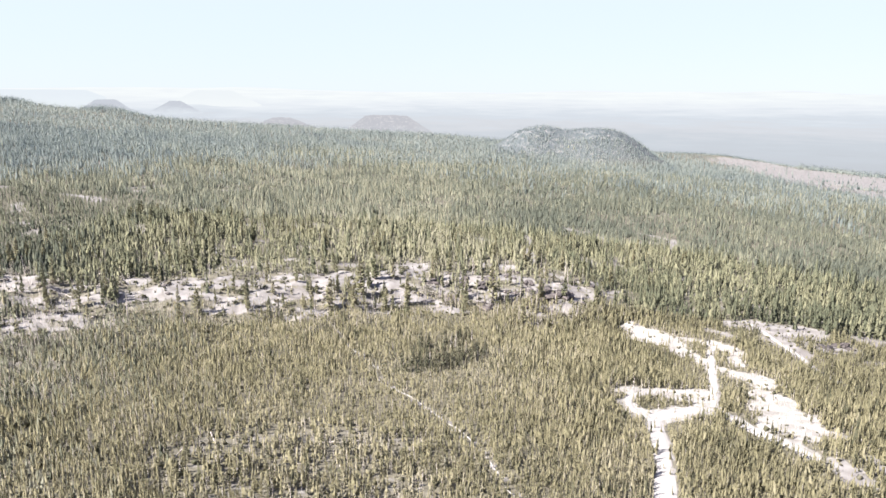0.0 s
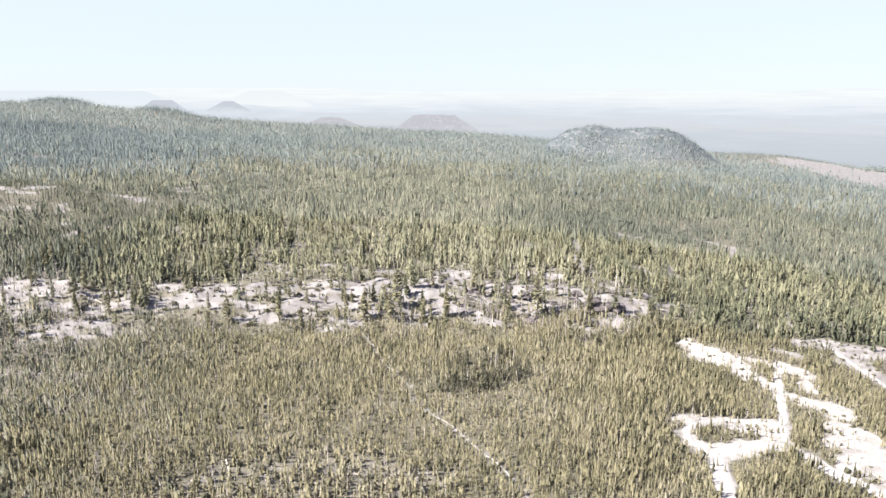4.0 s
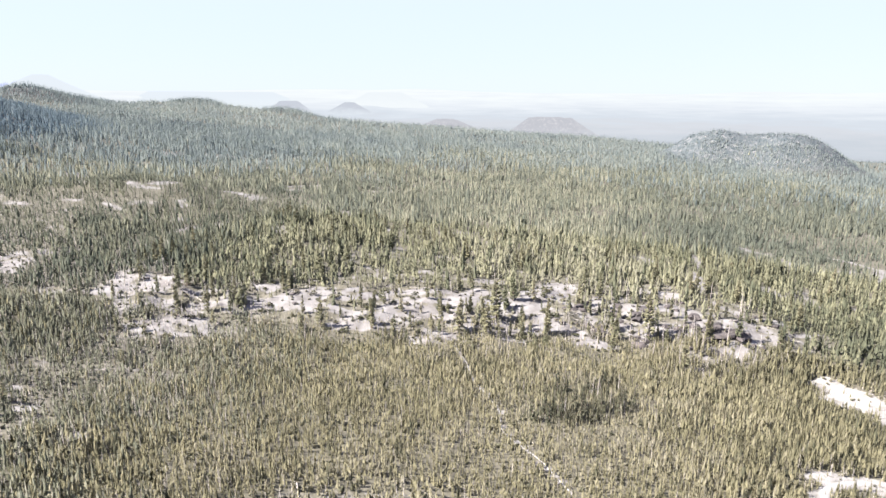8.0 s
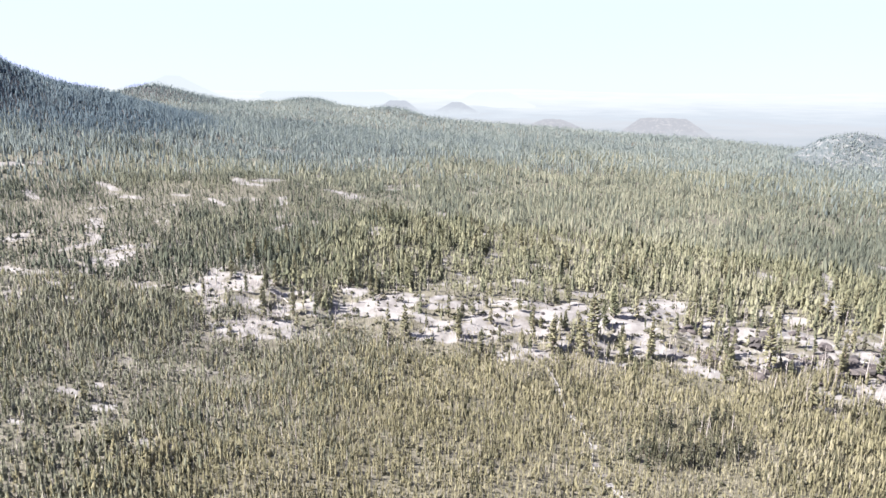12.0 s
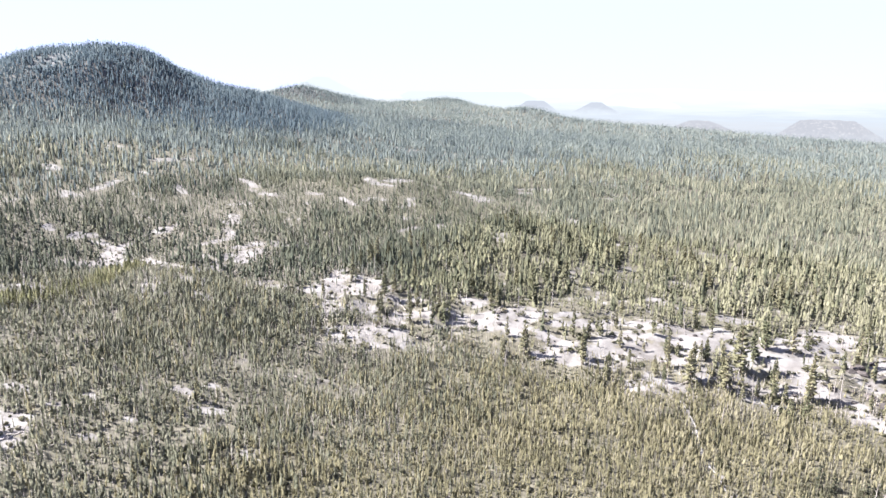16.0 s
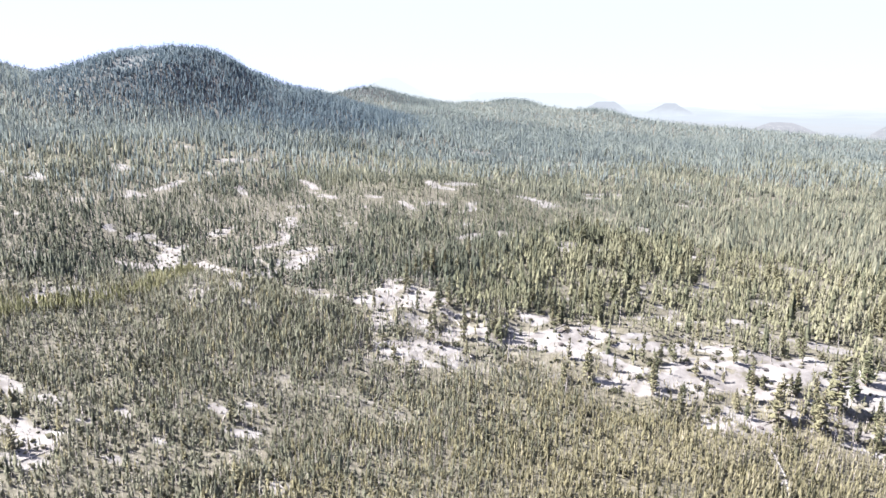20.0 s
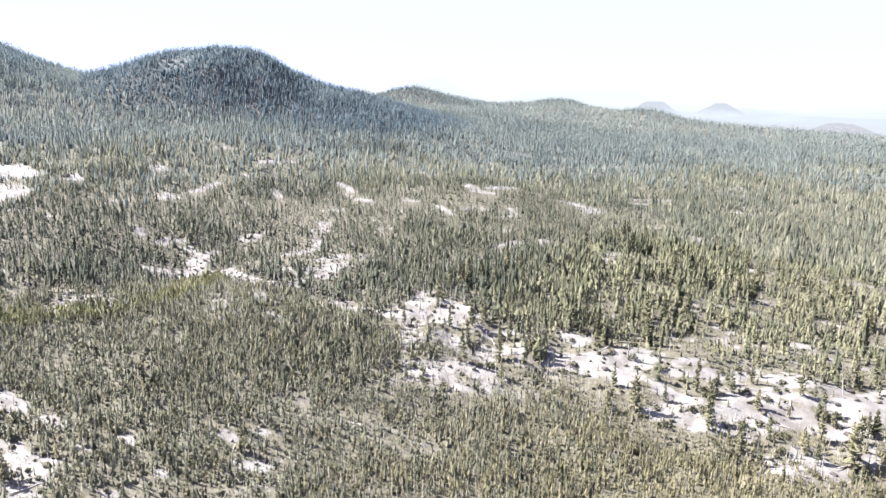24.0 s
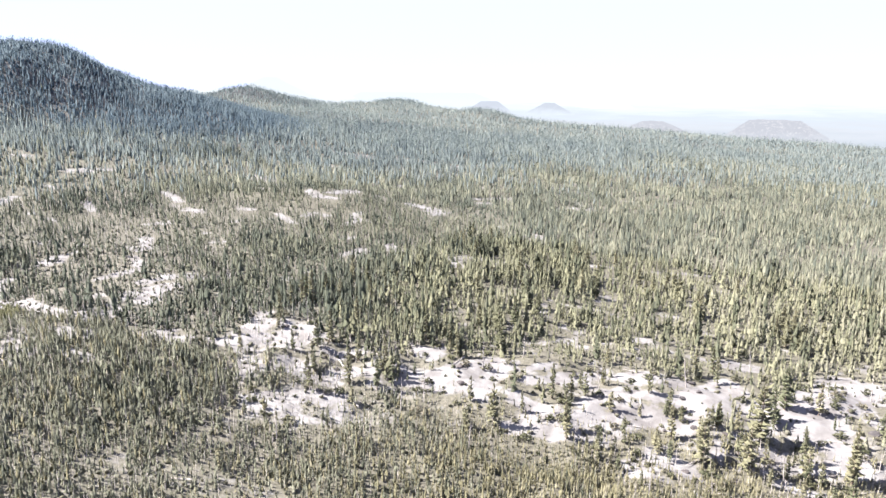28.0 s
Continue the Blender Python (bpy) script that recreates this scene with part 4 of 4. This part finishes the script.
BRUSH = needle_material("grey_green_brush", [(0.0, (0.05, 0.052, 0.034)), (0.5, (0.115, 0.11, 0.076)), (1.0, (0.20, 0.185, 0.15))])
young_forest()
middle_forest()
far_forest()
rim_forest()
undergrowth()
grey_saplings()


# ---------------- single trees, dead wood and rocks ----------------
def part(name, bm, material, parent, label=""):
    me = bpy.data.meshes.new(name)
    bm.to_mesh(me)
    bm.free()
    me.materials.append(material)
    ob = new(name, me)
    ob.parent = parent
    return tagged(ob, label)


def stem(bm, path, sides=6):
    """A tapered round stem through (x, y, z, radius)."""
    rings = []
    for x, y, z, r in path:
        rings.append([bm.verts.new((x + r * math.cos(6.2832 * i / sides), y + r * math.sin(6.2832 * i / sides), z)) for i in range(sides)])
    for a, b in zip(rings, rings[1:]):
        for i in range(sides):
            bm.faces.new((a[i], a[(i + 1) % sides], b[(i + 1) % sides], b[i]))
    bm.faces.new(rings[-1])
    bm.faces.new(rings[0][::-1])


def limb(bm, a, b, r):
    """A thin three-sided limb from a to b."""
    a, b = Vector(a), Vector(b)
    d = (b - a).normalized()
    u = d.orthogonal().normalized()
    w = d.cross(u)
    base = [bm.verts.new(a + (u * math.cos(2.0944 * i) + w * math.sin(2.0944 * i)) * r) for i in range(3)]
    tip = bm.verts.new(b)
    for i in range(3):
        bm.faces.new((base[i], base[(i + 1) % 3], tip))


def bough(bm, z, a, length, rise, wide, rng):
    """One bough of needles: a folded spray with a top and an underside."""
    c, s = math.cos(a), math.sin(a)

    def at(f, side, up):
        return bm.verts.new((length * (f * c - side * s), length * (f * s + side * c), z + up))

    b, t = at(0.04, 0, 0.015), at(1.0, rng.uniform(-0.1, 0.1), rise)
    l, r, k = at(0.62, wide, rise * 0.5), at(0.62, -wide, rise * 0.5), at(0.6, 0, rise * 0.5 - 0.028)
    m = at(0.6, 0, rise * 0.6 + 0.02)
    for f in ((b, l, m), (b, m, r), (m, l, t), (m, t, r), (k, t, l), (k, r, t), (b, k, l), (b, r, k)):
        bm.faces.new(f)


def pine(name, rows, per_row, low, radius, blunt, trunk_r, needles, seed, label, group):
    """A single pine, 1 high, with a bent trunk and a crown of boughs with gaps between them."""
    rng = random.Random(seed)
    tree = new(name)
    tree.empty_display_size = 0.1
    bm = bmesh.new()
    bx, by = rng.uniform(-0.015, 0.015), rng.uniform(-0.015, 0.015)
    stem(bm, [(0, 0, -0.04, trunk_r * 1.3), (0, 0, 0.03, trunk_r), (bx, by, 0.4, trunk_r * 0.72), (bx, by, 0.75, trunk_r * 0.4), (0, 0, 0.985, trunk_r * 0.08)])
    part("trunk", bm, BARK, tree)
    bm = bmesh.new()
    lop, lean_to = rng.uniform(0.1, 0.32), rng.uniform(0, 6.28)
    for j in range(rows):
        s = j / (rows - 1)
        z = low + (0.965 - low) * s
        env = (1 - s) ** blunt * (0.75 + 0.25 * min(1, s * 6)) + 0.10
        for i in range(per_row):
            if rng.random() < 0.2:
                continue
            a = 6.2832 * (i + rng.uniform(-0.4, 0.4)) / per_row + j * 2.4
            q = radius * env * rng.uniform(0.55, 1.25) * (1 + lop * math.sin(a + lean_to + 5 * s))
            bough(bm, z + rng.uniform(-0.05, 0.03), a, q, rng.uniform(-0.05, 0.09) + 0.04 * s, rng.uniform(0.20, 0.42), rng)
    part("crown", bm, needles, tree)
    return tagged(tree, label, "pine tree", group)


def dead_pine(seed):
    rng = random.Random(seed)
    tree = new("dead_pine")
    bm = bmesh.new()
    stem(bm, [(0, 0, -0.04, 0.02), (0.01, 0, 0.4, 0.014), (0, 0.01, 0.8, 0.008), (0.01, 0, 1.0, 0.003)])
    part("trunk", bm, DEADWOOD, tree)
    for i in range(9):
        bm = bmesh.new()
        z, a = 0.25 + 0.075 * i + rng.uniform(-0.03, 0.03), rng.uniform(0, 6.28)
        q = 0.20 * (1.1 - z) + 0.04
        rise = rng.uniform(-0.03, 0.06)
        limb(bm, (0, 0, z), (q * math.cos(a), q * math.sin(a), z + rise), 0.007)
        bare = part("limb", bm, DEADWOOD, tree)
        if i % 2 == 0:
            bm = bmesh.new()
            limb(bm, (0.55 * q * math.cos(a), 0.55 * q * math.sin(a), z + 0.55 * rise), (0.85 * q * math.cos(a + 0.5), 0.85 * q * math.sin(a + 0.5), z + rise + 0.035), 0.004)
            part("twig", bm, DEADWOOD, bare)
    return tagged(tree, "grey weathered dead pine with bare limbs", "dead tree", "dead pines")


def fallen_log(seed):
    rng = random.Random(seed)
    log = new("fallen_log")
    bm = bmesh.new()
    stem(bm, [(0, 0, -0.5, 0.026), (0.01, 0, -0.1, 0.022), (0, 0.008, 0.3, 0.014), (0, 0, 0.5, 0.006)], 7)
    bmesh.ops.rotate(bm, verts=bm.verts, matrix=Matrix.Rotation(math.pi / 2, 3, "Y"))
    part("log", bm, DEADWOOD, log)
    for i in range(5):
        bm = bmesh.new()
        x, a = rng.uniform(-0.1, 0.48), rng.uniform(0.2, 2.9)
        limb(bm, (x, 0, 0), (x + 0.05, rng.uniform(0.05, 0.13) * math.cos(a), rng.uniform(0.04, 0.12) * math.sin(a)), 0.006)
        part("limb_stub", bm, DEADWOOD, log)
    return tagged(log, "grey fallen pine log lying on pale pumice", "log", "fallen logs")


def boulder(seed, cuts=2):
    rng = random.Random(seed)
    bm = bmesh.new()
    bmesh.ops.create_icosphere(bm, subdivisions=cuts, radius=1)
    for v in bm.verts:
        d = noise.noise(v.co * 0.9 + Vector((seed * 7.1, 0, 0))) * 0.45 + noise.noise(v.co * 2.3 + Vector((0, seed * 3.3, 0))) * 0.2
        v.co *= 1 + d
        v.co.z *= 0.7
    for _ in range(3):
        n = Vector((rng.uniform(-1, 1), rng.uniform(-1, 1), rng.uniform(0, 1))).normalized()
        cut = rng.uniform(0.55, 0.8)
        for v in bm.verts:
            o = v.co.dot(n) - cut
            if o > 0:
                v.co -= n * o
    me = bpy.data.meshes.new("boulder")
    bm.to_mesh(me)
    bm.free()
    me.materials.append(ROCK)
    return tagged(new("boulder", me), "dark grey lava boulder on the pale scarp", "boulder", "boulders on the scarp")


def shrub(seed):
    rng = random.Random(seed)
    bush = new("shrub")
    bm = bmesh.new()
    for i in range(5):
        a, q = rng.uniform(0, 6.28), rng.uniform(0.3, 0.7)
        limb(bm, (0, 0, -0.05), (q * math.cos(a), q * math.sin(a), rng.uniform(0.4, 0.9)), 0.03)
    part("stem", bm, DEADWOOD, bush)
    bm = bmesh.new()
    for i in range(46):
        a, q, z = rng.uniform(0, 6.28), rng.uniform(0, 0.75), rng.uniform(0.1, 0.85)
        o = Vector((q * math.cos(a), q * math.sin(a), z * (1.1 - 0.5 * q)))
        v = [bm.verts.new(o + Vector((rng.gauss(0, 0.16), rng.gauss(0, 0.16), rng.gauss(0, 0.11)))) for _ in range(4)]
        for f in ((0, 1, 2), (0, 2, 3), (0, 3, 1), (1, 3, 2)):
            bm.faces.new([v[k] for k in f])
    part("foliage", bm, BRUSH_OWN, bush)
    return tagged(bush, "grey-green shrub on the pale scarp", "shrub", "shrubs on the scarp")


BRUSH_OWN = needle_material("grey_green_shrub_leaves", [(0.0, (0.05, 0.055, 0.03)), (0.6, (0.11, 0.105, 0.062)), (1.0, (0.19, 0.165, 0.13))], True)


def stand(models, places, seed, low, high, wide=(0.85, 1.15), tilt=3.0, sink=0.0):
    """Set copies of the models at the places, each with its own height, width and turn; the models themselves stand at the first ones."""
    rng = random.Random(seed)
    waiting = list(models)
    for i, (x, y, *own) in enumerate(places):
        h = own[0] if own else rng.uniform(low, high)
        w = h * rng.uniform(*wide)
        z = float(height(x, y)) - sink * h
        m = pose(x, y, z, rng.uniform(-tilt, tilt), rng.uniform(-tilt, tilt), rng.uniform(0, 360)) @ Matrix.Diagonal((w, w, h, 1))
        model = models[i % len(models)]
        if model in waiting:
            waiting.remove(model)
            later.append((model, m))
        else:
            copy_thing(model, m)
    for model in waiting:
        for o in (*model.children_recursive, model):
            bpy.data.objects.remove(o)
    while later:
        model, m = later.pop()
        model.matrix_basis = m


later = []


def pick_places(n, seed, box, good, gap):
    rng = random.Random(seed)
    got = []
    for _ in range(60000):
        if len(got) >= n:
            break
        x, y = rng.uniform(box[0], box[1]), rng.uniform(box[2], box[3])
        if good(x, y) and all((x - a) ** 2 + (y - b) ** 2 > gap * gap for a, b in got):
            got.append((x, y))
    return got


def on_scarp(x, y):
    return float(nearness(x, y, SCARP_ZONE))


# tall pines along the scarp
TALL_PINES = [pine("pine_tree", 23, 5, 0.12, 0.135, 0.55, 0.015, NEEDLE_TALL_OWN, 900 + s, "tall olive-green pine standing on the pale scarp", "tall pines on the scarp") for s in range(6)]
BUSHY_PINES = [pine("pine_tree", 20, 6, 0.08, 0.185, 0.45, 0.017, NEEDLE_TALL_OWN, 950 + s, "bushy rounded olive pine on the pale scarp", "bushy pines on the scarp") for s in range(5)]
SMALL_PINES = [pine("young_pine", 12, 5, 0.08, 0.19, 0.9, 0.014, NEEDLE_YOUNG_OWN, 980 + s, "young olive-green pine on pale pumice", "young pines") for s in range(6)]
DARK_PINES = [pine("pine_tree", 20, 7, 0.12, 0.18, 0.6, 0.017, NEEDLE_TALL_OWN, 930 + s, "tall dark green pine rising over the forest behind the scarp", "tall pines behind the scarp") for s in range(5)]
# x, y, height of the tall slim ones, and of the broad bushy ones
SLIM = [
    (-77, 254, 10), (-69, 255, 7), (-45, 276, 7.5), (-39, 270, 9.5), (-71, 252, 4.7), (-25, 274, 9.6), (-64, 283, 8), (-49, 302, 8.7), (-130, 247, 9.6), (-150, 244, 8), (-173, 238, 8), (-162, 217, 5), (-118, 215, 5.4),
    (-25, 280, 7), (-15, 274, 14), (-23, 298, 10), (-19, 293, 4), (-68, 251, 7), (-91, 258, 6.7), (-144, 235, 11), (22, 283, 17), (44, 289, 15), (54, 289, 12), (-128, 252, 9), (-160, 246, 7.7), (31, 298, 8.5),
]
BROAD = [
    (-71, 271, 6), (-46, 263, 13.5), (-35, 278, 16), (-53, 260, 5.7), (-31, 296, 12), (-24, 272, 8.5), (-21, 270, 6.5), (-58, 277, 4.5), (-36, 264, 13), (-45, 276, 6.9), (-79, 274, 6.7), (-64, 274, 3.6), (-56, 261, 5), (-54, 277, 4.8),
    (-33, 289, 10), (-15, 273, 12), (-78, 257, 9), (10, 280, 9.6), (3, 310, 12), (-57, 263, 5.9), (9, 267, 8), (-124, 277, 7.4), (-138, 198, 5), (-149, 145, 4.5), (-142, 160, 6.8), (-117, 145, 5.7), (-158, 119, 6.6),
]


def edge_of(x, y):
    """Between the bare patches of the scarp, not on them."""
    return on_scarp(x, y) > -0.35 and -2.2 < float(nearness(x, y, SCARP)) < -0.15


stand(TALL_PINES, SLIM + pick_places(34, 1, (-185, 78, 215, 335), lambda x, y: edge_of(x, y) and value_noise(x, y, 17, 61) > 0.38, 4.2), 11, 6.0, 12.0)
stand(DARK_PINES, pick_places(110, 9, (-190, 150, 265, 420), lambda x, y: on_scarp(x, y) < -0.2 and y > float(scarp_line(x)) + 14 and nearness(x, y, OPENINGS) < -0.3 and value_noise(x, y, 30, 63) > 0.5, 3.2), 20, 8.0, 12.0)
CLUMP_PINES = [pine("pine_tree", 17, 6, 0.1, 0.15, 0.6, 0.017, NEEDLE_DARK, 960 + s, "dark slender pine in a grey thinned clump", "dark pines in the clump") for s in range(4)]
stand(CLUMP_PINES, pick_places(34, 21, (-20, 20, 195, 240), lambda x, y: nearness(x, y, DARK_CLUMP) > -0.1, 1.5), 24, 4.5, 8.0)
stand(BUSHY_PINES, BROAD + pick_places(60, 2, (-185, 78, 215, 335), lambda x, y: edge_of(x, y) and value_noise(x, y, 12, 62) > 0.4, 3.2), 12, 2.4, 6.5)
stand(SMALL_PINES, pick_places(280, 3, (-70, 60, 116, 150), lambda x, y: nearness(x, y, ROAD_BITS) < -0.3, 1.4), 13, 2.6, 5.2)
# dead wood, rocks and shrubs
stand([dead_pine(s) for s in range(5)], pick_places(52, 40, (-12, 70, 265, 320), lambda x, y: -0.6 < on_scarp(x, y) < 0.6, 2.5) + pick_places(9, 41, (-18, 18, 198, 238), lambda x, y: nearness(x, y, DARK_CLUMP) > -0.2, 1.3) + pick_places(60, 4, (-180, 75, 200, 330), lambda x, y: -0.9 < on_scarp(x, y) < 0.6, 4.0), 14, 4.0, 9.5, tilt=7)
stand([shrub(s) for s in range(6)], pick_places(220, 5, (-180, 78, 210, 335), lambda x, y: -0.3 < on_scarp(x, y) < 0.9, 2.0), 15, 0.7, 1.9, (1.0, 1.6))
stand([fallen_log(s) for s in range(5)], pick_places(80, 6, (-190, 75, 120, 330), lambda x, y: -0.3 < on_scarp(x, y) < 0.9 or nearness(x, y, THIN) > 0.2, 4.0), 16, 3.5, 8.0, (1.0, 1.0), 5, -0.02)
stand([boulder(s) for s in range(8)], pick_places(70, 7, (-10, 75, 275, 325), lambda x, y: on_scarp(x, y) > -0.5, 1.6), 17, 0.5, 2.0, (1.0, 1.7), 12)
stand([boulder(s) for s in range(20, 26)], pick_places(40, 8, (-175, -10, 220, 330), lambda x, y: on_scarp(x, y) > 0, 3.0), 18, 0.3, 0.9, (1.0, 1.7), 12)


def lava_outcrop(seed):
    rock = boulder(seed, 3)
    rock.name = "lava_outcrop"
    for v in rock.data.vertices:
        c = v.co * 1.7 + Vector((seed, 0, 0))
        v.co *= 1.15 + 0.75 * noise.noise(c) - 0.55 * abs(noise.noise(c * 2.1)) + 0.25 * noise.noise(c * 4.3)
    return tagged(rock, "dark lava outcrop jutting from the pale scarp", "rock outcrop", "lava outcrops")


stand([lava_outcrop(s) for s in (41, 42, 43)], [(47, 292, 4.6), (55, 291, 3.6), (39, 300, 2.6), (33, 290, 2.2), (4, 281, 2.0), (19, 296, 2.6), (33, 350, 3.0), (153, 251, 2.6), (161, 255, 2.4)], 19, 2, 3, (1.1, 1.6), 8, 0.15)
